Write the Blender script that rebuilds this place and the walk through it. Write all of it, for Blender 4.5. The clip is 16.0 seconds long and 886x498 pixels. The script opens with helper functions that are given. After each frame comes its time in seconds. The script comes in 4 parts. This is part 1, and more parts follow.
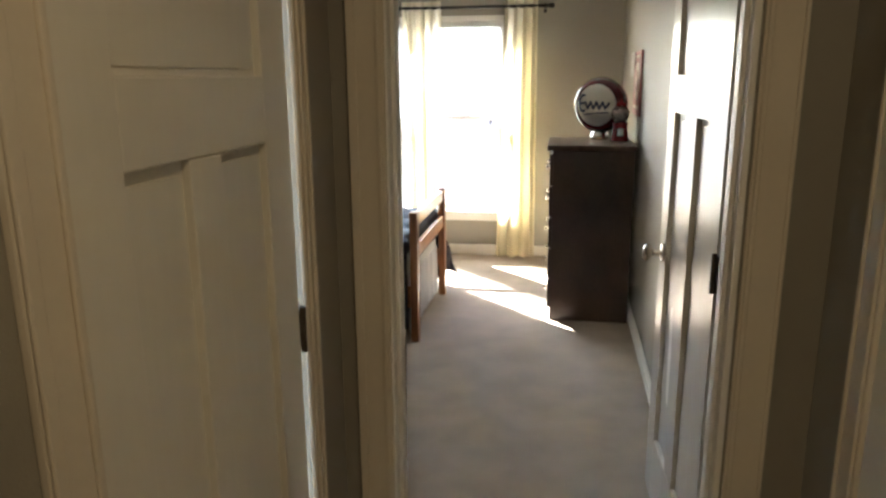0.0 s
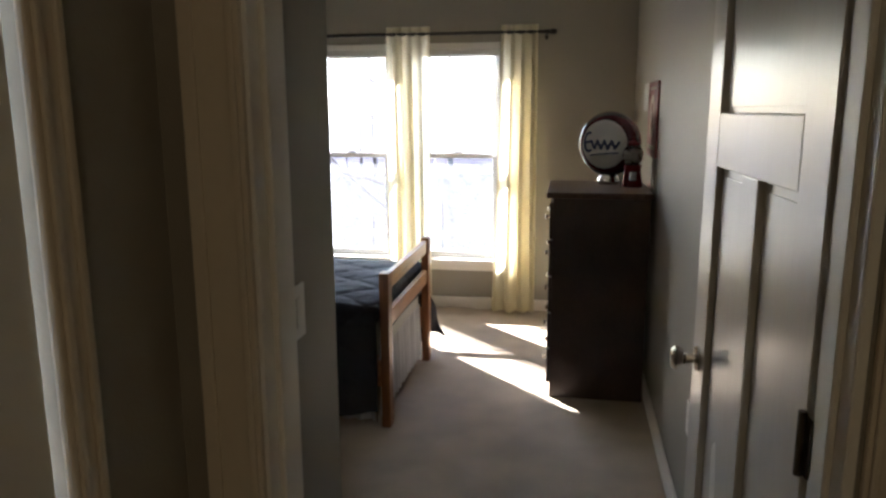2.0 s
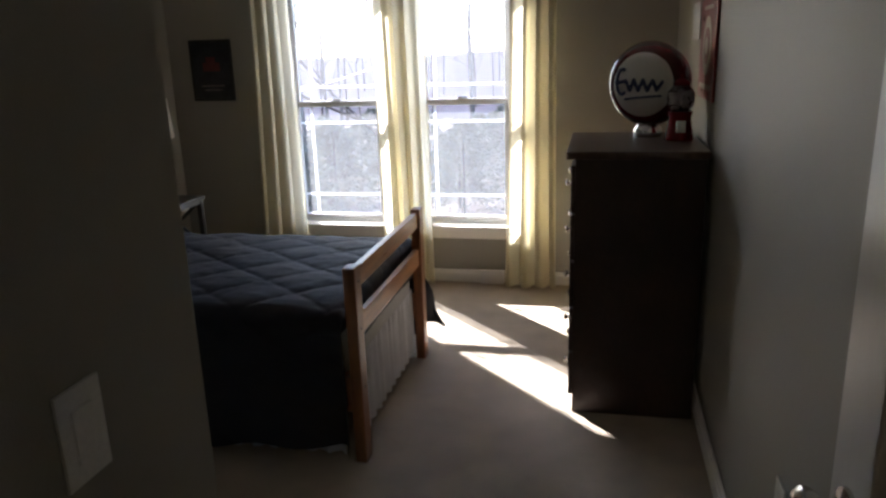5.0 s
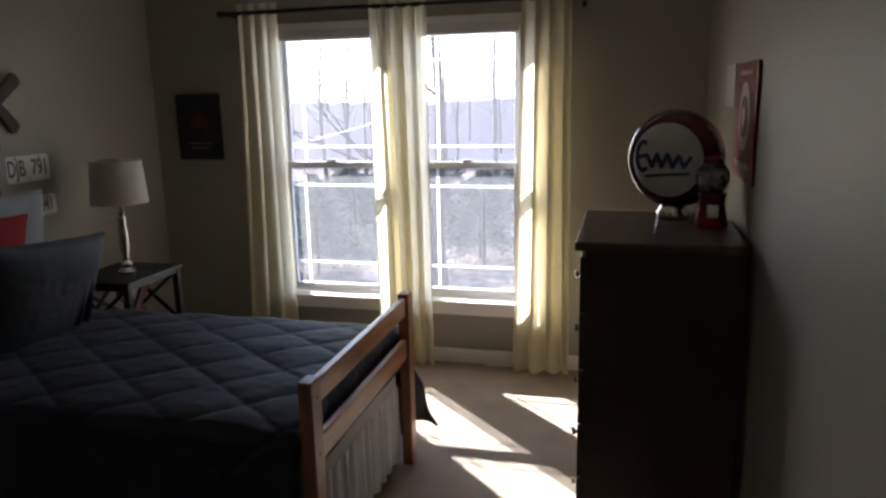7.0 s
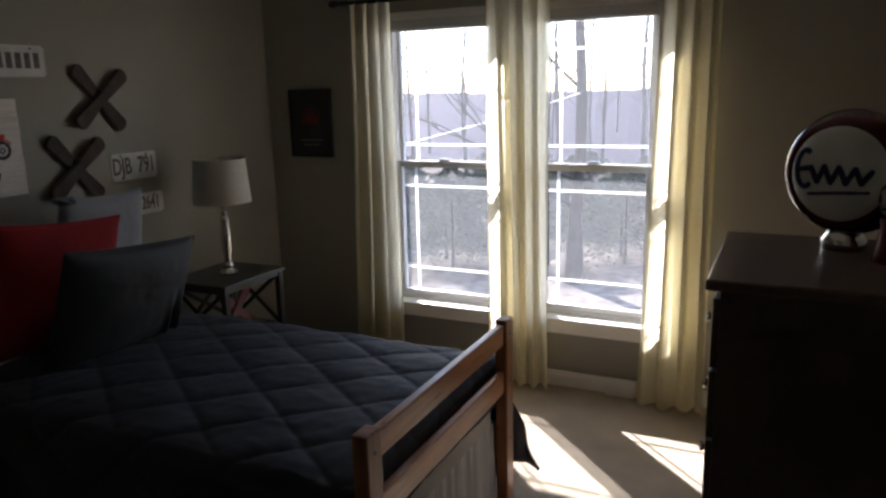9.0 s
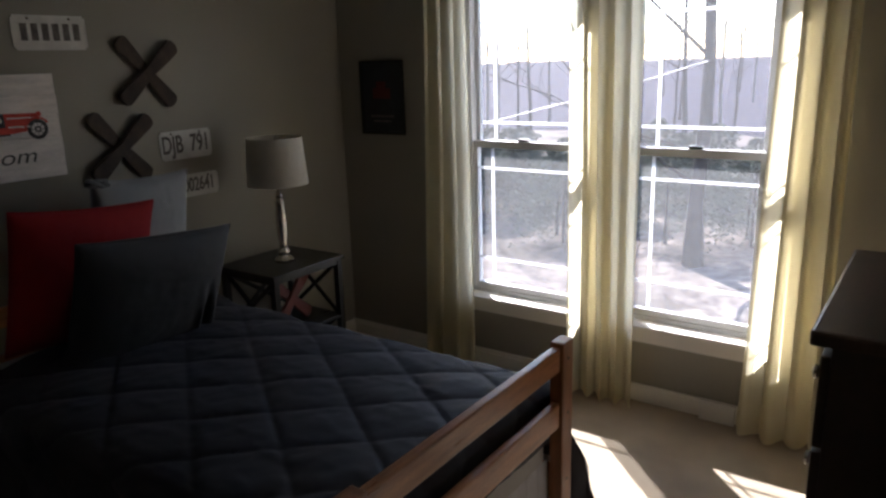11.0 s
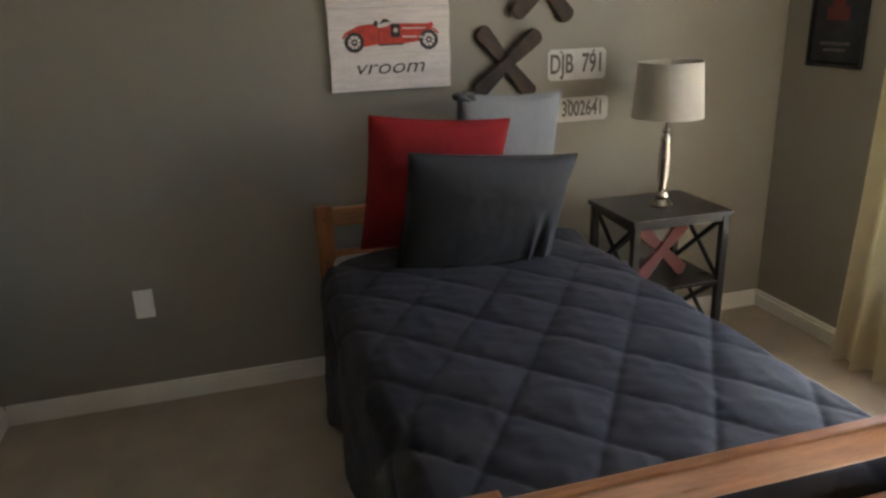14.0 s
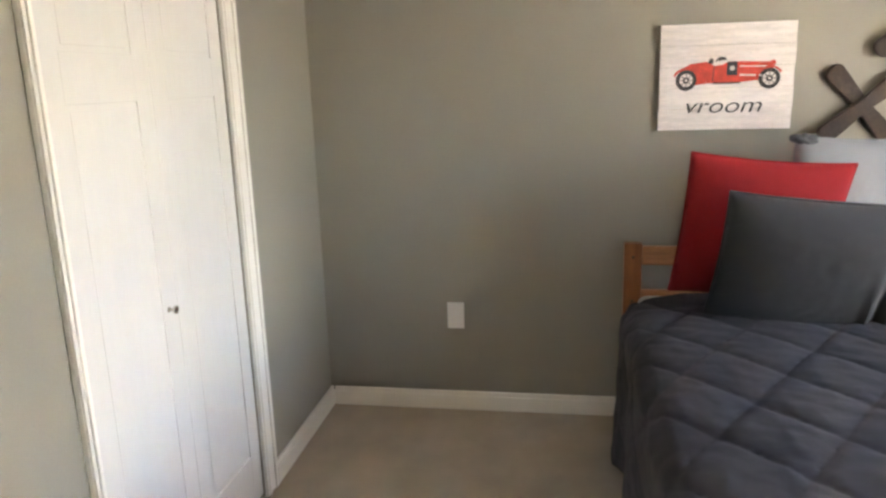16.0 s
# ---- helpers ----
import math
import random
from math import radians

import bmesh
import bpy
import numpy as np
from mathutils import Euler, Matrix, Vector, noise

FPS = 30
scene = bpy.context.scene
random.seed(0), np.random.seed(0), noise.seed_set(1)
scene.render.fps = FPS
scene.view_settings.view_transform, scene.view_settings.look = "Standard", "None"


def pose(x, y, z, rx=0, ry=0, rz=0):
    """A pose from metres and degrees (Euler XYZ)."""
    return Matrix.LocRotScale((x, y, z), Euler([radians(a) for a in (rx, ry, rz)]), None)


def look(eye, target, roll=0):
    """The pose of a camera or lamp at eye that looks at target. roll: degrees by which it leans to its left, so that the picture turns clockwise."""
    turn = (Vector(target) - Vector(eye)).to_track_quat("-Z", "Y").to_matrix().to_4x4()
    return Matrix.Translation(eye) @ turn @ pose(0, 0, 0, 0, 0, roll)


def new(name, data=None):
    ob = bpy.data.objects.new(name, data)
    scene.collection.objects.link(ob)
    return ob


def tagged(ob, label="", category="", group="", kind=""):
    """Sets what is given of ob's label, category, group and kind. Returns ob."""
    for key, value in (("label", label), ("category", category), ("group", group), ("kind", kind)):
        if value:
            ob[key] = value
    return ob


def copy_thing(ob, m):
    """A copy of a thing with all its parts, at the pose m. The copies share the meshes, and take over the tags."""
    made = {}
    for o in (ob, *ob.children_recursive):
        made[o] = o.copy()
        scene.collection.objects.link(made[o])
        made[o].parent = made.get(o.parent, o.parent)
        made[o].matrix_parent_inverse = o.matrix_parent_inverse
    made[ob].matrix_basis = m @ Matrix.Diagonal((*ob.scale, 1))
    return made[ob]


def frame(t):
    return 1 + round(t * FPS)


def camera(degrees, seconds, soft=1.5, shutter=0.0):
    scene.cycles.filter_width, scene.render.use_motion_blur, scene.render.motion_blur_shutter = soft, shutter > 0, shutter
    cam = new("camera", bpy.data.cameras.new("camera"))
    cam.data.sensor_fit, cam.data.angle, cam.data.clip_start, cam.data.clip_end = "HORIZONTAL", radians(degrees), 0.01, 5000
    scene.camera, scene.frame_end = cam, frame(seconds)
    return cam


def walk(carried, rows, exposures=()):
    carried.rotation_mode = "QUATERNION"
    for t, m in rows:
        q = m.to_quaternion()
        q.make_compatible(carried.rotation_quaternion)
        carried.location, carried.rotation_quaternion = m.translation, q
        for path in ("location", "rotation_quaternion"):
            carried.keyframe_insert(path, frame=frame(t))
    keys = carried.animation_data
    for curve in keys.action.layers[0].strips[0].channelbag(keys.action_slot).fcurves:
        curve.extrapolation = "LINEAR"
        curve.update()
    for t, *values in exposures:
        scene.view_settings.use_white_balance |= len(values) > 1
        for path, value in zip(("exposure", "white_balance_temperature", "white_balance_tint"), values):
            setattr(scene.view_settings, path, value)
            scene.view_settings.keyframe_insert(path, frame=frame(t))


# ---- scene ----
cam = camera(63.1, 16.0, soft=2.6)
PATH = [
    (0, (0.078, 0.147, 1.5), (-0.243, 2.066, 1.038), -0.4),
    (0.5, (0.047, 0.331, 1.501), (-0.197, 2.263, 1.046), 0.3),
    (1, (0.035, 0.494, 1.494), (-0.134, 2.432, 1.029), 0.6),
    (1.5, (0.066, 0.669, 1.497), (-0.154, 2.613, 1.081), -0.5),
    (2, (0.105, 0.867, 1.514), (-0.24, 2.799, 1.134), -0.2),
    (2.5, (0.12, 1.016, 1.511), (-0.262, 2.922, 1.039), -0.2),
    (3, (0.085, 1.166, 1.509), (-0.238, 3.081, 1.033), -1.1),
    (3.5, (0.049, 1.29, 1.495), (-0.219, 3.212, 1.013), -1.4),
    (4, (0.039, 1.438, 1.483), (-0.245, 3.348, 0.96), -1.2),
    (4.2, (0.045, 1.504, 1.479), (-0.281, 3.402, 0.94), -1.3),
    (6.3, (0.179, 2.11, 1.548), (-0.28, 3.988, 1.036), -1.6),
    (6.5, (0.167, 2.158, 1.555), (-0.274, 4.051, 1.084), -0.3),
    (7, (0.133, 2.253, 1.564), (-0.351, 4.149, 1.148), -1.2),
    (7.5, (0.125, 2.39, 1.569), (-0.502, 4.246, 1.167), -1.1),
    (8, (0.156, 2.519, 1.571), (-0.614, 4.317, 1.154), -1.8),
    (8.2, (0.168, 2.553, 1.566), (-0.667, 4.32, 1.143), -1.5),
    (10.3, (0.113, 2.960, 1.611), (-0.750, 4.709, 1.167), -1.5),
    (10.5, (0.124, 3.016, 1.611), (-0.830, 4.714, 1.153), -1.5),
    (11, (0.151, 3.164, 1.589), (-0.970, 4.741, 1.084), -1.8),
    (11.5, (0.159, 3.260, 1.561), (-1.076, 4.734, 1.014), -1.4),
    (12, (0.147, 3.326, 1.534), (-1.213, 4.668, 0.940), -2.2),
    (12.5, (0.106, 3.396, 1.519), (-1.319, 4.645, 0.879), -0.5),
    (13, (0.084, 3.470, 1.503), (-1.455, 4.594, 0.896), -0.8),
    (13.5, (0.080, 3.584, 1.478), (-1.550, 4.531, 0.812), -1.9),
    (14, (0.155, 3.764, 1.501), (-1.670, 4.282, 0.867), -1.9),
    (14.5, (0.178, 3.833, 1.531), (-1.704, 4.115, 0.918), -1.2),
    (15, (0.162, 3.842, 1.521), (-1.749, 3.936, 0.94), 0.2),
    (15.5, (0.182, 3.81, 1.487), (-1.743, 3.711, 0.956), -0.3),
    (16, (0.201, 3.793, 1.422), (-1.718, 3.467, 0.961), -1.8),
]
EXPOSURES = [(0.0, 4.75, 6200, 10), (1.0, 4.53, 6200, 10), (1.5, 3.93, 6150, 11), (2.0, 3.53, 6100, 13), (3.0, 3.13, 6000, 14), (4.2, 2.83, 6000, 14), (6.5, 2.55, 6000, 15), (8.0, 2.25, 6050, 15),
             (11.0, 2.00, 6100, 15), (12.5, 2.25, 6150, 15), (13.0, 2.60, 6250, 14), (13.5, 3.20, 6350, 13), (14.0, 4.10, 6400, 13), (14.5, 4.70, 6450, 13), (15.0, 5.30, 6450, 14), (16.0, 5.57, 6500, 15)]
walk(cam, [(t, look(eye, target, roll)) for t, eye, target, roll in PATH], EXPOSURES)

# ---- world, sun, lamps ----
SUN_EL, SUN_AZ = 34.4, -45.0
world = bpy.data.worlds.new("world")
scene.world = world
world.use_nodes = True
nt = world.node_tree
sky = nt.nodes.new("ShaderNodeTexSky")
sky.sky_type, sky.sun_disc = "NISHITA", False
sky.sun_elevation, sky.sun_rotation = radians(SUN_EL), radians(SUN_AZ)
sky.air_density, sky.dust_density = 1.0, 0.4
nt.links.new(sky.outputs[0], nt.nodes["Background"].inputs[0])
nt.nodes["Background"].inputs[1].default_value = 0.115
sun_way = Vector((math.sin(radians(SUN_AZ)) * math.cos(radians(SUN_EL)), math.cos(radians(SUN_AZ)) * math.cos(radians(SUN_EL)), math.sin(radians(SUN_EL))))
sun = new("sun", bpy.data.lights.new("sun", "SUN"))
sun.data.energy, sun.data.angle, sun.data.color = 5.0, radians(0.8), (1, 0.965, 0.90)
sun.matrix_world = look(sun_way * 30, (0, 0, 0))


def area_lamp(name, place, target, sx, sy, watts, color):
    ob = new(name, bpy.data.lights.new(name, "AREA"))
    ob.data.shape, ob.data.size, ob.data.size_y, ob.data.energy, ob.data.color = "RECTANGLE", sx, sy, watts, color
    ob.matrix_world = look(place, target)
    return ob


# plan, in metres: the room's faces
E_X, W_X, N_Y, S_Y, H = 0.53, -2.715, 6.25, 2.765, 2.6
ALC_X, HALL_L, HALL_R, DOOR_Y0, DOOR_Y1, HALL_S = -0.545, -0.46, 0.66, 1.80, 1.93, -1.6
WIN = ((-1.91, -1.27), (-1.07, -0.43))
SILL, HEAD = 0.38, 1.99

for wx0, wx1 in WIN:
    area_lamp("window_daylight", ((wx0 + wx1) / 2, N_Y + 0.20, 1.2), ((wx0 + wx1) / 2 + 0.25, 0, 0.55), 0.6, 1.4, 0.16, (0.91, 0.92, 1.0))
area_lamp("hall_light", (0.35, 0.1, 2.5), (0.2, 0.1, 0), 0.35, 0.35, 0.33, (1.0, 0.77, 0.47))


# ---- materials ----
def mat(name, color, rough=0.6, var=0.10, scale=6.0, bump=0.0, bscale=150.0, metallic=0.0, stretch=(1, 1, 1), coat=0.0, sheen=0.0, fine=0.05, color2=None):
    m = bpy.data.materials.new(name)
    m.use_nodes = True
    t = m.node_tree
    b = t.nodes["Principled BSDF"]
    b.inputs["Metallic"].default_value = metallic
    b.inputs["Coat Weight"].default_value = coat
    b.inputs["Sheen Weight"].default_value = sheen
    co = t.nodes.new("ShaderNodeTexCoord")
    mp = t.nodes.new("ShaderNodeMapping")
    mp.inputs["Scale"].default_value = stretch
    t.links.new(co.outputs["Object"], mp.inputs["Vector"])

    def tex(s, detail=4.0):
        n = t.nodes.new("ShaderNodeTexNoise")
        n.inputs["Scale"].default_value, n.inputs["Detail"].default_value = s, detail
        t.links.new(mp.outputs[0], n.inputs["Vector"])
        return n.outputs["Fac"]
    big, small = tex(scale), tex(bscale, 2.0)
    mix = t.nodes.new("ShaderNodeMix")
    mix.data_type = "RGBA"
    c2 = color2 or color
    mix.inputs[6].default_value = (*[c * (1 - var) for c in color], 1)
    mix.inputs[7].default_value = (*[min(1, c * (1 + var)) for c in c2], 1)
    ramp = t.nodes.new("ShaderNodeMapRange")
    ramp.inputs[1].default_value, ramp.inputs[2].default_value = 0.3, 0.7
    t.links.new(big, ramp.inputs[0])
    t.links.new(ramp.outputs[0], mix.inputs[0])
    hsv = t.nodes.new("ShaderNodeHueSaturation")
    mr = t.nodes.new("ShaderNodeMapRange")
    mr.inputs[3].default_value, mr.inputs[4].default_value = 1 - fine * 2, 1 + fine * 2
    t.links.new(small, mr.inputs[0])
    t.links.new(mr.outputs[0], hsv.inputs["Value"])
    t.links.new(mix.outputs[2], hsv.inputs["Color"])
    t.links.new(hsv.outputs[0], b.inputs["Base Color"])
    rr = t.nodes.new("ShaderNodeMapRange")
    rr.inputs[3].default_value, rr.inputs[4].default_value = max(0.02, rough - 0.07), min(1, rough + 0.07)
    t.links.new(big, rr.inputs[0])
    t.links.new(rr.outputs[0], b.inputs["Roughness"])
    if bump:
        bp = t.nodes.new("ShaderNodeBump")
        bp.inputs["Distance"].default_value, bp.inputs["Strength"].default_value = bump, 0.6
        t.links.new(small, bp.inputs["Height"])
        t.links.new(bp.outputs[0], b.inputs["Normal"])
    return m


def see_through(name, color, translucent, clear):
    """Cloth that passes light: diffuse, translucent and a little clear."""
    m = mat(name, color, 0.9, 0.05, 30, 0.0005, 700)
    t = m.node_tree
    b = t.nodes["Principled BSDF"]
    out = t.nodes["Material Output"]
    tr, cl = t.nodes.new("ShaderNodeBsdfTranslucent"), t.nodes.new("ShaderNodeBsdfTransparent")
    tr.inputs[0].default_value = (*color, 1)
    a, c = t.nodes.new("ShaderNodeMixShader"), t.nodes.new("ShaderNodeMixShader")
    a.inputs[0].default_value, c.inputs[0].default_value = translucent, clear
    t.links.new(b.outputs[0], a.inputs[1])
    t.links.new(tr.outputs[0], a.inputs[2])
    t.links.new(a.outputs[0], c.inputs[1])
    t.links.new(cl.outputs[0], c.inputs[2])
    t.links.new(c.outputs[0], out.inputs[0])
    return m


PAINT = mat("greige eggshell wall paint", (0.29, 0.267, 0.217), 0.5, 0.03, 1.5, 0.0012, 220, fine=0.02)
CEIL = mat("flat white ceiling paint", (0.75, 0.74, 0.71), 0.9, 0.03, 2, 0.002, 120)
TRIM = mat("white semi-gloss trim paint", (0.82, 0.79, 0.72), 0.44, 0.03, 3, 0.0004, 90, fine=0.015)
# duller copy of the trim paint, with the hall's dimness in its colour
HTRIM_DIM = mat("cream trim paint darkened for hall shade", (0.66, 0.59, 0.47), 0.62, 0.04, 3, 0.0004, 90, fine=0.015)
LEAF = mat("white satin door paint", (0.74, 0.72, 0.68), 0.24, 0.03, 3, 0.0005, 60, stretch=(1, 1, 0.15), fine=0.015)
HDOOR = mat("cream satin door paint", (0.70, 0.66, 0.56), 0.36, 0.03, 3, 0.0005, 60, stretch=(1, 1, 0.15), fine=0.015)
CARPET = mat("beige cut-pile carpet", (0.42, 0.343, 0.255), 0.95, 0.13, 5, 0.006, 260, sheen=0.2, fine=0.28)
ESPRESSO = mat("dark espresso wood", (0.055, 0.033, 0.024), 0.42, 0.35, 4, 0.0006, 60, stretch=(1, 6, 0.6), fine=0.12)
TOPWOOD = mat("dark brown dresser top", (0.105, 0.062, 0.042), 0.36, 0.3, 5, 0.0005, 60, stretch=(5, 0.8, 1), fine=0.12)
# rail pine has sunlight put into its colour; the posts' copy is darker
PINE_LIT = mat("honey-brown stained pine lightened for sun", (0.43, 0.185, 0.078), 0.30, 0.3, 5, 0.0006, 50, stretch=(6, 0.7, 6), fine=0.12, color2=(0.45, 0.20, 0.08))
PINE_UP = mat("honey-brown stained pine lightened for sun upright", (0.27, 0.105, 0.038), 0.38, 0.3, 5, 0.0006, 50, stretch=(6, 6, 0.7), fine=0.12)
QUILT = mat("slate grey quilted polyester", (0.0112, 0.0100, 0.0165), 0.7, 0.10, 7, 0.0015, 500, sheen=0.06, fine=0.1)
SKIRT = mat("pale grey pleated cotton", (0.60, 0.61, 0.63), 0.9, 0.06, 12, 0.001, 500)
SHEET = mat("light grey cotton sheet", (0.48, 0.48, 0.46), 0.9, 0.05, 9, 0.001, 500)
SHEET_DARK = mat("mid grey crumpled cotton", (0.10, 0.105, 0.115), 0.85, 0.2, 30, 0.0015, 300)
CHARCOAL = mat("charcoal brushed cotton", (0.022, 0.022, 0.024), 0.7, 0.1, 7, 0.0012, 500, sheen=0.1)
PALEGREY = mat("pale grey cotton", (0.23, 0.24, 0.255), 0.8, 0.06, 7, 0.0012, 500, sheen=0.2)
REDCLOTH = mat("red knitted cotton", (0.27, 0.006, 0.008), 0.9, 0.12, 6, 0.002, 300, sheen=0.02)
BLACKWOOD = mat("black painted wood", (0.010, 0.0095, 0.010), 0.3, 0.2, 9, 0.0003, 90)
NICKEL = mat("brushed nickel", (0.62, 0.58, 0.52), 0.22, 0.06, 30, 0.0002, 300, metallic=1.0)
BRONZE = mat("dark bronze hinge metal", (0.12, 0.095, 0.07), 0.4, 0.15, 30, metallic=0.9)
ROD = mat("dark curtain rod metal", (0.03, 0.027, 0.025), 0.35, 0.1, 20, metallic=0.6)
PLASTIC = mat("white plastic", (0.78, 0.76, 0.72), 0.35, 0.02, 10)
VINYL = mat("white window vinyl", (0.72, 0.73, 0.74), 0.4, 0.02, 6)
DRIFT = mat("dark weathered brown wood", (0.048, 0.030, 0.019), 0.7, 0.45, 9, 0.002, 80, stretch=(1, 1, 1), fine=0.2)
REDWOOD = mat("faded red painted wood", (0.115, 0.020, 0.015), 0.6, 0.25, 12, 0.001, 90)
PLATE = mat("white stamped metal plate", (0.62, 0.60, 0.56), 0.45, 0.12, 14, 0.0005, 120)
INK = mat("dark blue lettering", (0.02, 0.03, 0.09), 0.5, 0.1, 20)
BLACKINK = mat("charcoal lettering", (0.03, 0.03, 0.03), 0.6, 0.1, 20)
GREYINK = mat("worn dark grey lettering", (0.13, 0.11, 0.10), 0.6, 0.3, 40, fine=0.3)
REDINK = mat("dull red lettering", (0.35, 0.03, 0.025), 0.6, 0.15, 20)
WASH = mat("whitewashed plank", (0.74, 0.68, 0.64), 0.8, 0.10, 7, 0.001, 60, stretch=(1, 1, 9), fine=0.12)
CARRED = mat("printed brick red", (0.58, 0.065, 0.040), 0.7, 0.22, 30, fine=0.15)
TYRE = mat("printed dark grey", (0.05, 0.045, 0.045), 0.7, 0.25, 40, fine=0.15)
SIGNRED = mat("enamel red", (0.25, 0.018, 0.018), 0.3, 0.1, 12)
DEEPRED = mat("deep red enamel", (0.17, 0.010, 0.012), 0.25, 0.1, 12)
SIGNWHITE = mat("enamel cream", (0.62, 0.58, 0.50), 0.3, 0.1, 12)
DARKPRINT = mat("dark print", (0.022, 0.024, 0.028), 0.6, 0.4, 12, fine=0.3)
BLACKFRAME = mat("black picture frame", (0.015, 0.015, 0.015), 0.4)
GLOBEWHITE = mat("white milk glass", (0.70, 0.68, 0.63), 0.12, 0.03, 9, coat=0.6)
GLOBERED = mat("dark red enamel ring", (0.075, 0.006, 0.008), 0.14, 0.1, 9, coat=0.6)
CHROME = mat("chrome", (0.75, 0.75, 0.75), 0.12, 0.02, 9, metallic=1.0)
BARK = mat("grey-brown bark", (0.045, 0.039, 0.036), 0.9, 0.3, 4, 0.01, 12)
PALEBARK = mat("pale grey bark", (0.12, 0.11, 0.105), 0.9, 0.3, 4, 0.01, 12)
GROUND = mat("leaf-strewn pale ground", (0.075, 0.062, 0.052), 0.95, 0.35, 0.5, 0.02, 4, fine=0.5, color2=(0.17, 0.142, 0.128))
# the ridge's violet cast is distance haze put into the base colour
RIDGE = mat("bare winter woods far off, haze tinted", (0.034, 0.030, 0.046), 1.0, 0.25, 0.03, 0, 0.6, stretch=(1, 1, 0.3), fine=0.3)
EVERGREEN = mat("dull evergreen needles", (0.13, 0.14, 0.11), 0.8, 0.35, 2, 0, 30, fine=0.2)
for m in (RIDGE, GROUND, BARK, PALEBARK, EVERGREEN):
    m.node_tree.nodes["Principled BSDF"].inputs["Specular IOR Level"].default_value = 0.05
SHADE = see_through("off-white linen shade", (0.66, 0.62, 0.54), 0.35, 0.0)
GRILLE = see_through("white translucent grille plastic", (0.85, 0.86, 0.88), 0.7, 0.4)
SHEER = see_through("cream sheer curtain cloth", (0.97, 0.90, 0.68), 0.93, 0.24)

GLASS = bpy.data.materials.new("window glass")
GLASS.use_nodes = True
g = GLASS.node_tree
gl, tp, mx, fr = g.nodes.new("ShaderNodeBsdfGlossy"), g.nodes.new("ShaderNodeBsdfTransparent"), g.nodes.new("ShaderNodeMixShader"), g.nodes.new("ShaderNodeFresnel")
gl.inputs["Roughness"].default_value = 0.02
fr.inputs["IOR"].default_value = 1.3
g.links.new(fr.outputs[0], mx.inputs[0])
g.links.new(tp.outputs[0], mx.inputs[1])
g.links.new(gl.outputs[0], mx.inputs[2])
# thin translucent veil added to the panes to imitate haze over the view
haze, veil = g.nodes.new("ShaderNodeBsdfTranslucent"), g.nodes.new("ShaderNodeMixShader")
haze.inputs[0].default_value = (0.9, 0.9, 0.95, 1)
veil.inputs[0].default_value = 0.035
g.links.new(mx.outputs[0], veil.inputs[1])
g.links.new(haze.outputs[0], veil.inputs[2])
g.links.new(veil.outputs[0], g.nodes["Material Output"].inputs[0])

CLEAR = bpy.data.materials.new("clear jar glass")
CLEAR.use_nodes = True
CLEAR.node_tree.nodes["Principled BSDF"].inputs["Transmission Weight"].default_value = 0.9
CLEAR.node_tree.nodes["Principled BSDF"].inputs["Roughness"].default_value = 0.04
CLEAR.node_tree.nodes["Principled BSDF"].inputs["Base Color"].default_value = (0.9, 0.88, 0.88, 1)


# ---- building helpers ----
ORIGIN = {}


def thing(name, place, label, category, group=""):
    ob = new(name)
    ob.empty_display_size = 0.1
    ob.location = place
    ORIGIN[ob.name] = Vector(place)
    return tagged(ob, label, category, group)


def part(name, bm, material, parent=None, label="", smooth=False, kind=""):
    me = bpy.data.meshes.new(name)
    bmesh.ops.recalc_face_normals(bm, faces=bm.faces)
    if smooth:
        for f in bm.faces:
            f.smooth = True
    bm.to_mesh(me)
    bm.free()
    me.materials.append(material)
    if smooth:
        me.set_sharp_from_angle(angle=radians(42))
    ob = new(name, me)
    if parent:
        ob.parent = parent
        if parent.name in ORIGIN:
            ob.matrix_parent_inverse = Matrix.Translation(-ORIGIN[parent.name])
    return tagged(ob, label, "", "", kind)


def box(bm, x0, y0, z0, x1, y1, z1, bevel=0.0, m=None):
    r = bmesh.ops.create_cube(bm, size=1, matrix=Matrix.Translation(((x0 + x1) / 2, (y0 + y1) / 2, (z0 + z1) / 2)) @ Matrix.Diagonal((abs(x1 - x0), abs(y1 - y0), abs(z1 - z0), 1)))
    vs = r["verts"]
    if m is not None:
        bmesh.ops.transform(bm, matrix=m, verts=vs)
    if bevel:
        es = list({e for v in vs for e in v.link_edges})
        bmesh.ops.bevel(bm, geom=es, offset=bevel, segments=2, profile=0.6, affect="EDGES", clamp_overlap=True)
    return bm


def boxes(*rows, bevel=0.0):
    bm = bmesh.new()
    for r in rows:
        box(bm, *r, bevel=bevel)
    return bm


def lathe(profile, cx, cy, n=32, m=None):
    """A turned shape round an upright axis: rows of radius and height."""
    bm = bmesh.new()
    rings = []
    for r, z in profile:
        rings.append([bm.verts.new((cx + r * math.cos(2 * math.pi * k / n), cy + r * math.sin(2 * math.pi * k / n), z)) for k in range(n)])
    for a, b in zip(rings, rings[1:]):
        for k in range(n):
            bm.faces.new((a[k], a[(k + 1) % n], b[(k + 1) % n], b[k]))
    for ring in (rings[0], rings[-1]):
        bm.faces.new(ring)
    if m is not None:
        bmesh.ops.transform(bm, matrix=m, verts=bm.verts)
    return bm


def rod(bm, a, b, r0, r1, n=8):
    a, b = Vector(a), Vector(b)
    q = (b - a).to_track_quat("Z", "Y").to_matrix().to_4x4()
    bmesh.ops.create_cone(bm, cap_ends=True, segments=n, radius1=r0, radius2=r1, depth=(b - a).length, matrix=Matrix.Translation((a + b) / 2) @ q)


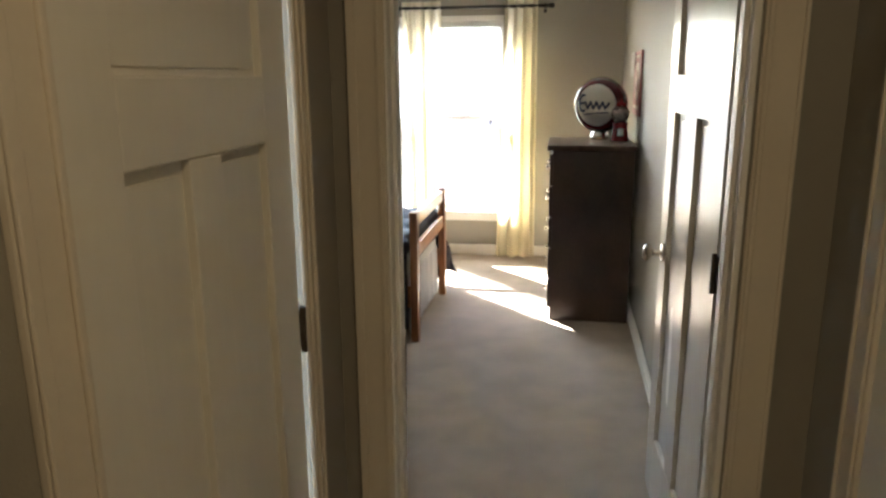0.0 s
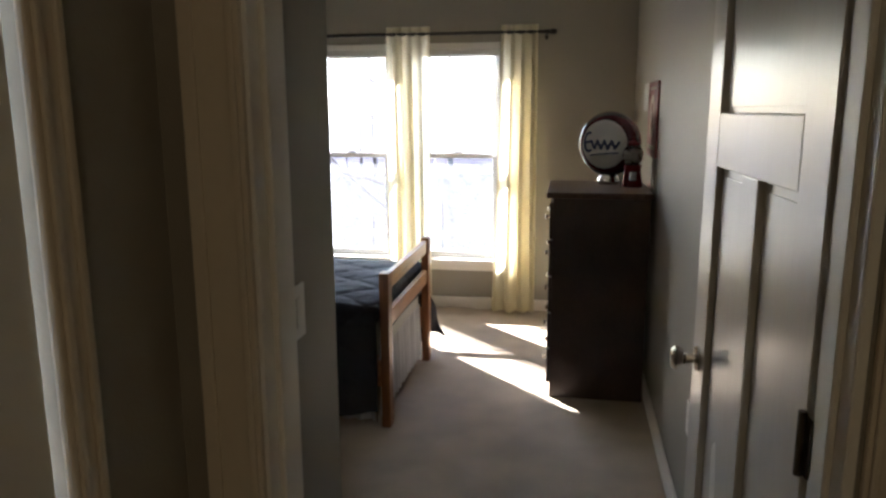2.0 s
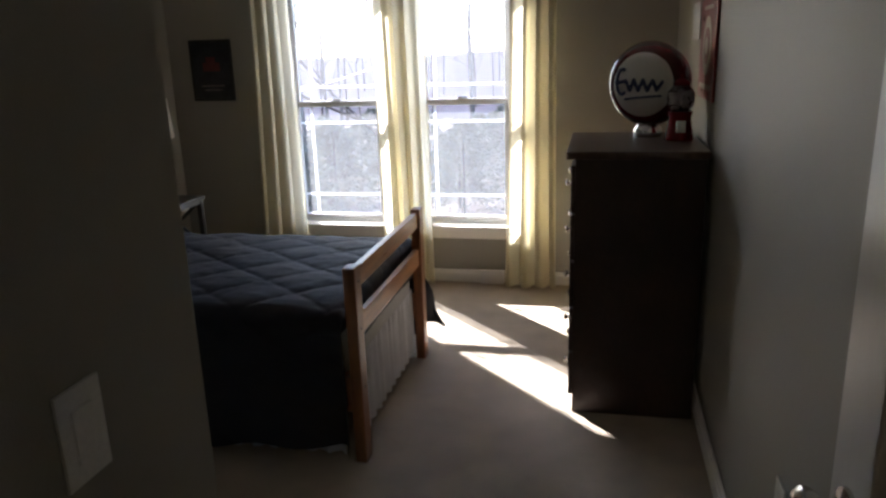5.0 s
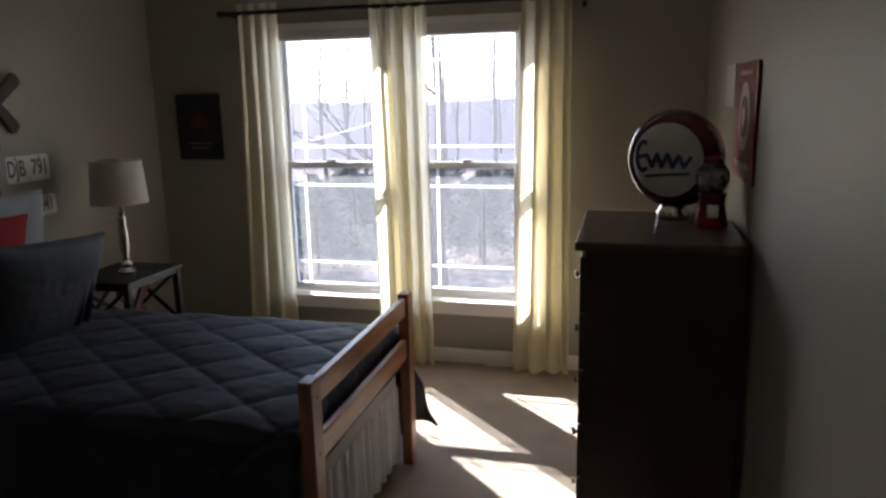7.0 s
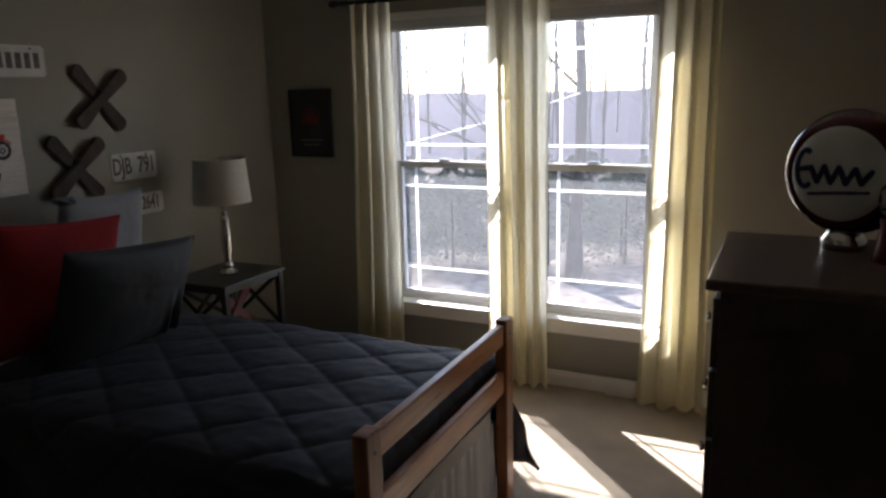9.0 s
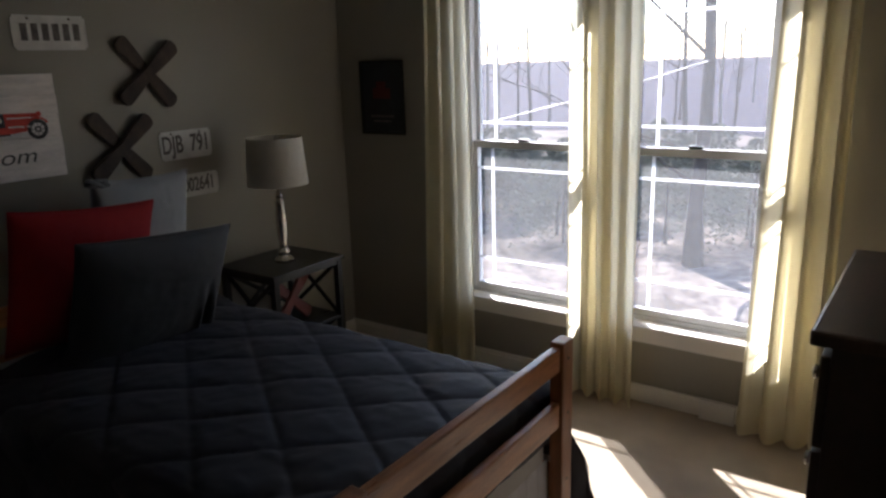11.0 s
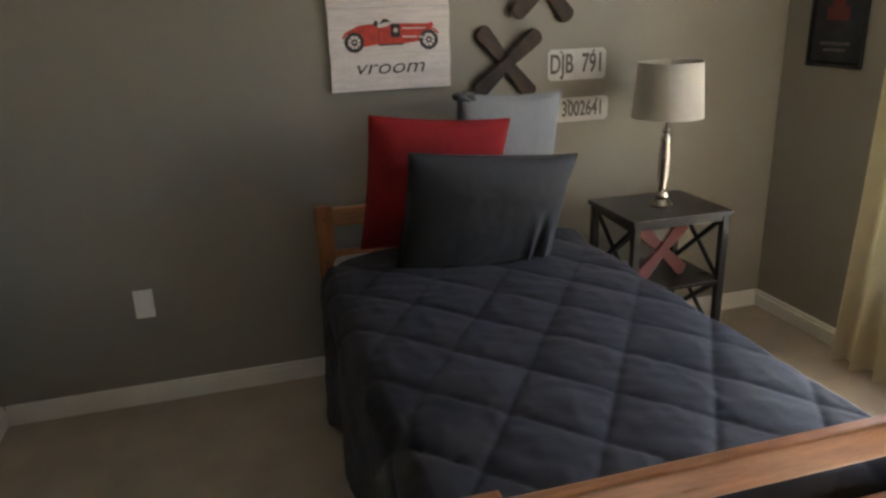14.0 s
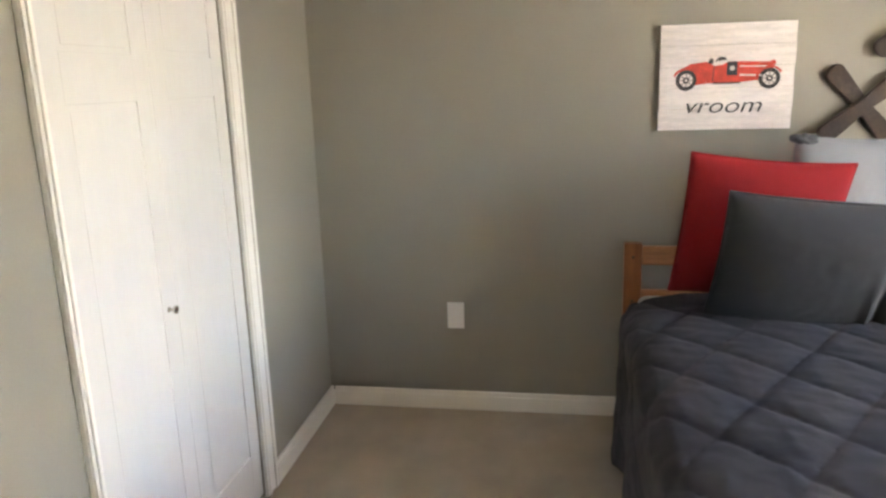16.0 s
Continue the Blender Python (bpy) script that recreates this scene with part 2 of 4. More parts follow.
def structure(name, bm, material, label=""):
    return part(name, bm, material, None, label, kind="structure")


def wall_words(text, size, m, material, name, parent, depth=0.001, bold=0.018):
    """Raised words in the built-in font, laid by the matrix m."""
    cu = bpy.data.curves.new(name, "FONT")
    cu.offset = size * bold
    cu.body, cu.size, cu.extrude, cu.align_x, cu.align_y = text, size, depth, "CENTER", "CENTER"
    tmp = bpy.data.objects.new(name, cu)
    scene.collection.objects.link(tmp)
    me = bpy.data.meshes.new_from_object(tmp.evaluated_get(bpy.context.evaluated_depsgraph_get()))
    bpy.data.objects.remove(tmp)
    me.transform(m)
    me.materials.clear()
    me.materials.append(material)
    ob = new(name, me)
    ob.parent = parent
    if parent.name in ORIGIN:
        ob.matrix_parent_inverse = Matrix.Translation(-ORIGIN[parent.name])
    return ob


def tube(acc, a, b, r0, r1, n):
    """Adds a tapered tube to the lists of points and faces."""
    vs, fs = acc
    d = (b - a).normalized()
    u = d.orthogonal().normalized()
    w = d.cross(u)
    i = len(vs)
    for p, r in ((a, r0), (b, r1)):
        vs.extend(p + (u * math.cos(2 * math.pi * k / n) + w * math.sin(2 * math.pi * k / n)) * r for k in range(n))
    fs.extend((i + k, i + (k + 1) % n, i + n + (k + 1) % n, i + n + k) for k in range(n))


def part_of_lists(name, acc, material, root, place):
    me = bpy.data.meshes.new(name)
    me.from_pydata(acc[0], [], acc[1])
    me.polygons.foreach_set("use_smooth", [True] * len(acc[1]))
    me.materials.append(material)
    ob = new(name, me)
    ob.parent = root
    ob.matrix_parent_inverse = Matrix.Translation(-Vector(place))
    return ob


# ---- structure ----
CX0, CX1 = -1.94, -1.12
structure("floor", boxes((W_X, HALL_S, -0.12, HALL_R, N_Y, 0)), CARPET, "beige cut-pile wall-to-wall carpet")
structure("ceiling", boxes((W_X - 0.12, HALL_S - 0.12, H, HALL_R + 0.12, N_Y + 0.15, H + 0.1)), CEIL, "flat white ceiling")
structure("wall_north", boxes((W_X - 0.12, N_Y, -0.12, WIN[0][0], N_Y + 0.15, H), (WIN[0][1], N_Y, -0.12, WIN[1][0], N_Y + 0.15, H), (WIN[1][1], N_Y, -0.12, E_X + 0.12, N_Y + 0.15, H),
          (WIN[0][0], N_Y, -0.12, WIN[0][1], N_Y + 0.15, SILL - 0.02), (WIN[1][0], N_Y, -0.12, WIN[1][1], N_Y + 0.15, SILL - 0.02),
          (WIN[0][0], N_Y, HEAD, WIN[0][1], N_Y + 0.15, H), (WIN[1][0], N_Y, HEAD, WIN[1][1], N_Y + 0.15, H)), PAINT, "greige painted wall with two windows")
structure("wall_east", boxes((E_X, DOOR_Y1, -0.12, E_X + 0.12, N_Y, H)), PAINT, "greige painted wall")
structure("wall_west", boxes((W_X - 0.12, S_Y - 0.12, -0.12, W_X, N_Y, H)), PAINT, "greige painted wall")
structure("wall_south", boxes((W_X, S_Y - 0.12, -0.12, CX0, S_Y, H), (CX1, S_Y - 0.12, -0.12, ALC_X, S_Y, H), (CX0, S_Y - 0.12, 2.04, CX1, S_Y, H)), PAINT, "greige painted wall round the closet")
structure("wall_alcove", boxes((ALC_X - 0.12, DOOR_Y1, -0.12, ALC_X, S_Y - 0.12, H)), PAINT, "greige painted wall inside the entry")
structure("wall_doorway", boxes((ALC_X - 0.12, DOOR_Y0, -0.12, -0.335, DOOR_Y1, H), (0.475, DOOR_Y0, -0.12, HALL_R + 0.12, DOOR_Y1, H), (-0.335, DOOR_Y0, 2.06, 0.475, DOOR_Y1, H)), PAINT, "greige painted wall round the bedroom doorway")
HD0, HD1 = 0.85, 1.535
structure("wall_hall_west", boxes((HALL_L - 0.12, HALL_S, -0.12, HALL_L, HD0 - 0.02, H), (HALL_L - 0.12, HD1 + 0.02, -0.12, HALL_L, DOOR_Y0, H), (HALL_L - 0.12, HD0 - 0.02, 2.06, HALL_L, HD1 + 0.02, H)), PAINT, "greige painted hall wall")
structure("wall_hall_east", boxes((HALL_R, HALL_S, -0.12, HALL_R + 0.12, DOOR_Y0, H)), PAINT, "greige painted hall wall")
structure("wall_hall_south", boxes((HALL_L - 0.12, HALL_S - 0.12, -0.12, HALL_R + 0.12, HALL_S, H)), PAINT, "greige painted hall end wall")
structure("wall_closet_back", boxes((W_X, S_Y - 0.8, -0.12, ALC_X - 0.12, S_Y - 0.7, H)), PAINT, "plain closet back wall")


def molding(name, rows, label, paint=TRIM):
    """Trim boards with an eased edge and a thinner top lip."""
    bm = bmesh.new()
    for r in rows:
        box(bm, *r, bevel=0.004)
    return structure(name, bm, paint, label)


BB = 0.083
molding("baseboard", ((W_X, N_Y - 0.013, 0, E_X, N_Y, BB), (W_X, N_Y - 0.019, 0, E_X, N_Y - 0.013, BB - 0.018)), "white baseboard under the windows")
molding("baseboard", ((W_X, S_Y + 0.02, 0, W_X + 0.013, N_Y - 0.02, BB), (W_X + 0.013, S_Y + 0.02, 0, W_X + 0.019, N_Y - 0.02, BB - 0.018)), "white baseboard behind the bed")
molding("baseboard", ((E_X - 0.013, DOOR_Y1 + 0.09, 0, E_X, N_Y - 0.02, BB), (E_X - 0.019, DOOR_Y1 + 0.09, 0, E_X - 0.013, N_Y - 0.02, BB - 0.018)), "white baseboard behind the dresser")
molding("baseboard", ((W_X, S_Y, 0, CX0 - 0.09, S_Y + 0.013, BB), (W_X, S_Y + 0.013, 0, CX0 - 0.09, S_Y + 0.019, BB - 0.018), (CX1 + 0.045, S_Y, 0, ALC_X, S_Y + 0.013, BB)), "white baseboard beside the closet")
molding("baseboard", ((ALC_X, DOOR_Y1 + 0.02, 0, ALC_X + 0.013, S_Y, BB),), "white baseboard in the entry")
molding("baseboard", ((HALL_L, HD1 + 0.12, 0, HALL_L + 0.013, DOOR_Y0 - 0.02, BB), (HALL_L, HALL_S, 0, HALL_L + 0.013, HD0 - 0.12, BB)), "white hall baseboard")


def casing_x(name, x0, x1, y, out, top, w, label, w2=None, paint=TRIM):
    """Door casing on a wall that runs along x; out: +1 or -1, the way it faces."""
    a, b, c = y, y + out * 0.014, y + out * 0.021
    f = lambda u, v: (min(u, v), max(u, v))
    (ya, yb), (yc, yd) = f(a, b), f(b, c)
    v = w2 or w
    rows = [(x0 - w, ya, 0, x0, yb, top + w), (x1, ya, 0, x1 + v, yb, top + w), (x0, ya, top, x1, yb, top + w),
            (x0 - w, yc, 0, x0 - w + 0.022, yd, top + w), (x1 + v - 0.010, yc, 0, x1 + v, yd, top + w), (x0 - w + 0.022, yc, top + w - 0.022, x1 + v - 0.010, yd, top + w),
            (x0 - 0.018, yc, 0, x0 - 0.006, yd - 0.002 if out > 0 else yd, top + 0.012), (x1 + 0.006, yc, 0, x1 + 0.018, yd, top + 0.012)]
    return molding(name, rows, label, paint)


def casing_y(name, y0, y1, x, out, top, w, label, w2=None, paint=HTRIM_DIM):
    """The same on a wall that runs along y."""
    v = w2 or w
    f = lambda u, v: (min(u, v), max(u, v))
    (xa, xb), (xc, xd) = f(x, x + out * 0.014), f(x + out * 0.014, x + out * 0.021)
    rows = [(xa, y0 - w, 0, xb, y0, top + w), (xa, y1, 0, xb, y1 + v, top + w), (xa, y0, top, xb, y1, top + w),
            (xc, y0 - w, 0, xd, y0 - w + 0.022, top + w), (xc, y1 + v - 0.012, 0, xd, y1 + v, top + w),
            (xc, y0 - 0.018, 0, xd, y0 - 0.006, top + 0.012), (xc, y1 + 0.006, 0, xd, y1 + 0.018, top + 0.012)]
    return molding(name, rows, label, paint)


JL, JR = -0.325, 0.46
casing_x("trim", JL - 0.005, JR + 0.02, DOOR_Y0, -1, 2.05, 0.085, "cream moulded casing round the bedroom doorway, darkened for hall shade", None, HTRIM_DIM)
molding("trim", ((JL - 0.02, DOOR_Y0, 0, JL, DOOR_Y1, 2.06), (JR, DOOR_Y0, 0, JR + 0.02, DOOR_Y1, 2.06), (JL, DOOR_Y0, 2.04, JR, DOOR_Y1, 2.06),
                 (JL, DOOR_Y0 + 0.035, 0, JL + 0.011, DOOR_Y0 + 0.085, 2.04), (JR - 0.011, DOOR_Y0 + 0.035, 0, JR, DOOR_Y0 + 0.085, 2.04)), "white door jamb with stop")
casing_y("trim", HD0 - 0.01, HD1 + 0.01, HALL_L, 1, 2.05, 0.085, "cream moulded casing round the hall door, darkened for hall shade", 0.05)
casing_y("trim", 0.70, 1.50, HALL_R, -1, 2.05, 0.085, "cream moulded casing on the hall wall, darkened for hall shade")
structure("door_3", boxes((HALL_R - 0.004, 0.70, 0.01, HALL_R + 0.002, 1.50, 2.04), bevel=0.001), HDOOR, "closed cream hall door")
casing_x("trim", CX0 - 0.005, CX1 + 0.005, S_Y, 1, 2.04, 0.08, "white moulded casing round the closet", 0.035)


def panel_door(name, width, height, m, material, label, knob_side=1, panels3=True, knob=True, hinges=(0.28, 1.06, 1.83), mull=0.055):
    """A door leaf of stiles and rails with one wide upper and two tall lower panels; hinge edge at the origin, along +x, thickness along -y."""
    root = new(name)
    root.matrix_world = m
    tagged(root, label, "door", "", "structure")
    th, st, rail = 0.035, 0.118, 0.12
    z_low, z_mid0, z_mid1, z_top = 0.24, 1.385, 1.505, height - 0.115

    def sub(nm, bm, mt, lab="", smooth=False):
        ob = part(nm, bm, mt, root, lab, smooth)
        return ob
    c = width / 2 + (0.008 if mull < 0.055 else 0)
    sub("frame", boxes((0, -th, 0.012, st, 0, height), (width - st, -th, 0.012, width, 0, height), (st, -th, 0.012, width - st, 0, z_low), (st, -th, z_mid0, width - st, 0, z_mid1),
                       (st, -th, z_top, width - st, 0, height), (c - mull, -th, z_low, c + mull, 0, z_mid0), bevel=0.0035), material)
    for x0, x1, z0, z1 in ((st, c - mull, z_low, z_mid0), (c + mull, width - st, z_low, z_mid0), (st, width - st, z_mid1, z_top)):
        sub("panel", boxes((x0 - 0.001, -th + 0.0155, z0 - 0.001, x1 + 0.001, -0.0155, z1 + 0.001), (x0 + 0.012, -th + 0.0125, z0 + 0.012, x1 - 0.012, -0.0125, z1 - 0.02), bevel=0.001), material)
    if knob:
        prof = [(0.001, 0), (0.031, 0), (0.031, 0.006), (0.012, 0.010), (0.010, 0.030), (0.020, 0.036), (0.028, 0.046), (0.029, 0.056), (0.022, 0.064), (0.001, 0.067)]
        for out in (0, 1):
            kb = lathe(prof, 0, 0, 24)
            mm = Matrix.Translation((width - 0.065, 0, 0.914)) @ (pose(0, 0, 0, -90) if out else pose(0, -th, 0, 90))
            bmesh.ops.transform(kb, matrix=mm, verts=kb.verts)
            sub("door_knob", kb, NICKEL, "brushed nickel door knob", True)
    for hz in hinges:
        hb = boxes((-0.002, -0.002, hz - 0.045, 0.003, 0.004, hz + 0.045), (-0.028, 0.0, hz - 0.045, 0.0, 0.003, hz + 0.045))
        rod(hb, (-0.003, 0.006, hz - 0.05), (-0.003, 0.006, hz + 0.05), 0.0065, 0.0065, 10)
        sub("hinge", hb, BRONZE, "dark metal hinge")
    return root


# bedroom door, open against the east wall
panel_door("door_1", 0.76, 2.03, pose(0.4535, DOOR_Y1 + 0.005, 0, 0, 0, 92.5), LEAF, "open white three-panel door against the wall", hinges=(0.28, 1.03, 1.83))
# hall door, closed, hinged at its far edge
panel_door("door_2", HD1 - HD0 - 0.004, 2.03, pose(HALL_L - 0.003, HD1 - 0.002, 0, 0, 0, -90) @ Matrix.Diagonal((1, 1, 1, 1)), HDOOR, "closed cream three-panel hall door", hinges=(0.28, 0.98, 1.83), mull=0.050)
FY = S_Y + 0.010
for k, (a, b) in enumerate(((CX0 + 0.004, (CX0 + CX1) / 2 - 0.001), ((CX0 + CX1) / 2 + 0.001, CX1 - 0.004))):
    root = thing("door_4", (a, FY - 0.03, 0), "closed white bifold closet door leaf", "closet door", "bifold closet leaves")
    w = b - a
    z0, z1, z2, z3 = 0.2, 1.39, 1.50, 1.92
    part("frame", boxes((a, FY - 0.045, 0.02, a + 0.07, FY - 0.012, 2.03), (b - 0.07, FY - 0.045, 0.02, b, FY - 0.012, 2.03), (a + 0.07, FY - 0.045, 0.02, b - 0.07, FY - 0.012, z0),
                        (a + 0.07, FY - 0.045, z1, b - 0.07, FY - 0.012, z2), (a + 0.07, FY - 0.045, z3, b - 0.07, FY - 0.012, 2.03), bevel=0.0012), LEAF, root)
    for p0, p1 in ((z0, z1), (z2, z3)):
        part("panel", boxes((a + 0.069, FY - 0.040, p0, b - 0.069, FY - 0.0155, p1), (a + 0.085, FY - 0.038, p0 + 0.015, b - 0.085, FY - 0.0145, p1 - 0.015), bevel=0.001), LEAF, root)
    if k:
        kb = lathe([(0.001, 0), (0.008, 0), (0.005, 0.005), (0.005, 0.012), (0.011, 0.016), (0.011, 0.022), (0.001, 0.026)], 0, 0, 20)
        bmesh.ops.transform(kb, matrix=pose(-1.486, FY - 0.012, 0.845, -90), verts=kb.verts)
        part("knob", kb, NICKEL, root, "small nickel knob", True)


# ---- windows ----
def window(name, x0, x1):
    root = thing(name, ((x0 + x1) / 2, N_Y, SILL), "white double-hung window with one-sided grille bars", "window")
    root["kind"] = "structure"
    y0, y1 = N_Y + 0.06, N_Y + 0.145
    part("window_frame", boxes((x0, y0, SILL, x0 + 0.03, y1, HEAD), (x1 - 0.03, y0, SILL, x1, y1, HEAD), (x0 + 0.03, y0, HEAD - 0.03, x1 - 0.03, y1, HEAD), (x0 + 0.03, y0, SILL, x1 - 0.03, y1, SILL + 0.02), bevel=0.002), VINYL, root)
    a, b = x0 + 0.03, x1 - 0.03
    mz = 1.165
    for nm, za, zb, ya, yb in (("lower_sash", SILL + 0.02, mz + 0.022, N_Y + 0.07, N_Y + 0.10), ("upper_sash", mz - 0.018, HEAD - 0.03, N_Y + 0.105, N_Y + 0.135)):
        s = 0.022
        low, up = (0.03, 0.036) if nm == "lower_sash" else (0.036, 0.03)
        fr = part(nm, boxes((a, ya, za, a + s, yb, zb), (b - s, ya, za, b, yb, zb), (a + s, ya, za, b - s, yb, za + low), (a + s, ya, zb - up, b - s, yb, zb), bevel=0.002), VINYL, root)
        ym = (ya + yb) / 2
        ps = part("pane", boxes((a + s - 0.004, ym - 0.002, za + low - 0.004, b - s + 0.004, ym + 0.002, zb - up + 0.004)), GLASS, fr)
        ps.visible_shadow = False
        zh = (1.045, 0.565) if nm == "lower_sash" else (1.275, 1.765)
        part("muntins", boxes((a + s + 0.080, ym - 0.003, za + low, a + s + 0.094, ym + 0.003, zb - up), *[(a + s, ym - 0.0035, z - 0.0065, b - s, ym + 0.0035, z + 0.0065) for z in zh], bevel=0.001), GRILLE, fr)
    part("sash_lock", boxes(((a + b) / 2 - 0.03, N_Y + 0.075, mz + 0.022, (a + b) / 2 + 0.03, N_Y + 0.10, mz + 0.036), bevel=0.003), NICKEL, root, "small sash lock")
    part("window_sill", boxes((x0 - 0.04, N_Y - 0.035, SILL - 0.022, x1 + 0.04, N_Y, SILL), (x0 + 0.001, N_Y, SILL - 0.019, x1 - 0.001, N_Y + 0.06, SILL), (x0 - 0.02, N_Y - 0.014, SILL - 0.085, x1 + 0.02, N_Y, SILL - 0.022), bevel=0.003), TRIM, root)
    part("return", boxes((x0 - 0.001, N_Y + 0.001, SILL, x0 + 0.006, N_Y + 0.06, HEAD), (x1 - 0.006, N_Y + 0.001, SILL, x1 + 0.001, N_Y + 0.06, HEAD)), TRIM, root)
    blind = thing("window_blind", ((x0 + x1) / 2, N_Y + 0.03, HEAD), "white slatted blind pulled fully up in the window", "blind", "window blinds")
    part("headrail", boxes((x0 + 0.01, N_Y + 0.005, HEAD - 0.045, x1 - 0.01, N_Y + 0.05, HEAD), bevel=0.002), PLASTIC, blind)
    for i in range(9):
        z = HEAD - 0.049 - i * 0.0042
        part("slat", boxes((x0 + 0.014, N_Y + 0.008, z - 0.0014, x1 - 0.014, N_Y + 0.048, z + 0.0014)), PLASTIC, blind)
    part("bottom_rail", boxes((x0 + 0.012, N_Y + 0.006, HEAD - 0.10, x1 - 0.012, N_Y + 0.05, HEAD - 0.087), bevel=0.002), PLASTIC, blind)


window("window_1", *WIN[0])
window("window_2", *WIN[1])

cr = thing("curtain_rod", (-1.1, N_Y - 0.1, 2.045), "dark metal curtain rod over both windows", "curtain rod")
bm = bmesh.new()
rod(bm, (-2.13, N_Y - 0.1, 2.045), (-0.07, N_Y - 0.1, 2.045), 0.012, 0.012, 12)
part("pole", bm, ROD, cr, "", True)
for x in (-2.15, -0.05):
    f = lathe([(0.001, -0.025), (0.016, -0.02), (0.02, 0), (0.016, 0.02), (0.001, 0.028)], 0, 0, 16)
    bmesh.ops.transform(f, matrix=pose(x, N_Y - 0.1, 2.045, 0, 90), verts=f.verts)
    part("finial", f, ROD, cr, "", True)
for x in (-2.1, -1.17, -0.1):
    part("bracket", boxes((x - 0.006, N_Y - 0.1, 2.03, x + 0.006, N_Y, 2.038), (x - 0.012, N_Y - 0.004, 2.0, x + 0.012, N_Y, 2.07), bevel=0.001), ROD, cr)


def curtain(x0, x1, b0, b1, seed, label):
    """A sheer panel gathered on the rod, falling in folds to the floor."""
    rnd = random.Random(seed)
    root = thing("curtain", ((x0 + x1) / 2, N_Y - 0.1, 0.0), label, "curtain", "sheer curtains")
    nx, nz = 120, 46
    ph = [rnd.uniform(0, 6.28) for _ in range(5)]
    folds = (x1 - x0) / 0.074
    bm = bmesh.new()
    grid = []
    for j in range(nz + 1):
        v = j / nz
        z = 0.012 + v * 2.085
        row = []
        for i in range(nx + 1):
            u = i / nx
            wide = (1 - v) ** 1.5
            l, r = x0 + (b0 - x0) * wide, x1 + (b1 - x1) * wide
            uu = u + 0.02 * math.sin(5 * u + ph[3]) * (1 - v)
            x = l + (r - l) * uu
            amp = 0.012 + 0.022 * (1 - v) ** 0.6
            if v > 0.96:
                amp = 0.009
            y = N_Y - 0.1 + amp * math.sin(2 * math.pi * folds * u + ph[0] + 0.6 * math.sin(3 * v + ph[1])) + 0.010 * (1 - v) * math.sin(2 * math.pi * folds * 0.37 * u + ph[2] + 2 * v)
            x += 0.010 * math.sin(2 * math.pi * folds * u * 1.03 + ph[4] + 1.6) * (1 - 0.5 * v)
            zz = z + (0.004 * math.sin(40 * u + ph[1]) if j == 0 else 0)
            row.append(bm.verts.new((x, min(y, N_Y - 0.046), zz)))
        grid.append(row)
    for j in range(nz):
        for i in range(nx):
            bm.faces.new((grid[j][i], grid[j][i + 1], grid[j + 1][i + 1], grid[j + 1][i]))
    ob = part("panel_cloth", bm, SHEER, root, "", True)
    return root


curtain(-2.05, -1.80, -2.12, -1.79, 3, "cream sheer curtain panel gathered beside the window")
curtain(-1.25, -0.93, -1.25, -0.92, 5, "cream sheer curtain panels gathered between the two windows")
curtain(-0.42, -0.155, -0.475, -0.145, 8, "cream sheer curtain panel beside the window near the dresser")


# ---- bed ----
BX0, BX1, BY0, BY1 = -2.69, -0.72, 4.035, 5.06
bed = thing("bed", ((BX0 + BX1) / 2, (BY0 + BY1) / 2, 0), "honey-brown pine twin bed frame with slatted ends", "bed")
for x0, x1 in ((BX0, BX0 + 0.045), (BX1 - 0.045, BX1)):
    end = part("headboard" if x0 < -2 else "footboard", boxes((x0 + 0.008, BY0 + 0.07, 0.675, x1 - 0.010, BY1 - 0.07, 0.752), bevel=0.006), PINE_LIT, bed)
    part("rail", boxes((x0 + 0.008, BY0 + 0.07, 0.49, x1 - 0.010, BY1 - 0.07, 0.572), bevel=0.006), PINE_LIT, end)
    for y0, y1 in ((BY0, BY0 + 0.07), (BY1 - 0.07, BY1)):
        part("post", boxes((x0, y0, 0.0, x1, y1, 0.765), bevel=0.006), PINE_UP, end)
        for z in (0.30, 0.53, 0.71):
            bb = bmesh.new()
            rod(bb, (x1 - 0.001, (y0 + y1) / 2, z), (x1 + 0.0015, (y0 + y1) / 2, z), 0.006, 0.006, 10)
            part("bolt", bb, BRONZE, end, "small metal bolt head")
for y0, y1 in ((BY0 + 0.02, BY0 + 0.045), (BY1 - 0.045, BY1 - 0.02)):
    part("side_rail", boxes((BX0 + 0.045, y0, 0.2, BX1 - 0.045, y1, 0.33), bevel=0.004), PINE_LIT, bed)
for i in range(10):
    x = BX0 + 0.15 + i * 0.185
    part("slat", boxes((x, BY0 + 0.045, 0.31, x + 0.07, BY1 - 0.045, 0.325), bevel=0.002), PINE_LIT, bed)

mt = thing("mattress", ((BX0 + BX1) / 2, (BY0 + BY1) / 2, 0.33), "twin mattress in a light grey fitted sheet", "mattress")
bm = boxes((BX0 + 0.05, BY0 + 0.05, 0.33, BX1 - 0.06, BY1 - 0.05, 0.565))
bmesh.ops.bevel(bm, geom=bm.edges[:], offset=0.04, segments=4, profile=0.5, affect="EDGES")
part("sheet", bm, SHEET, mt, "", True)


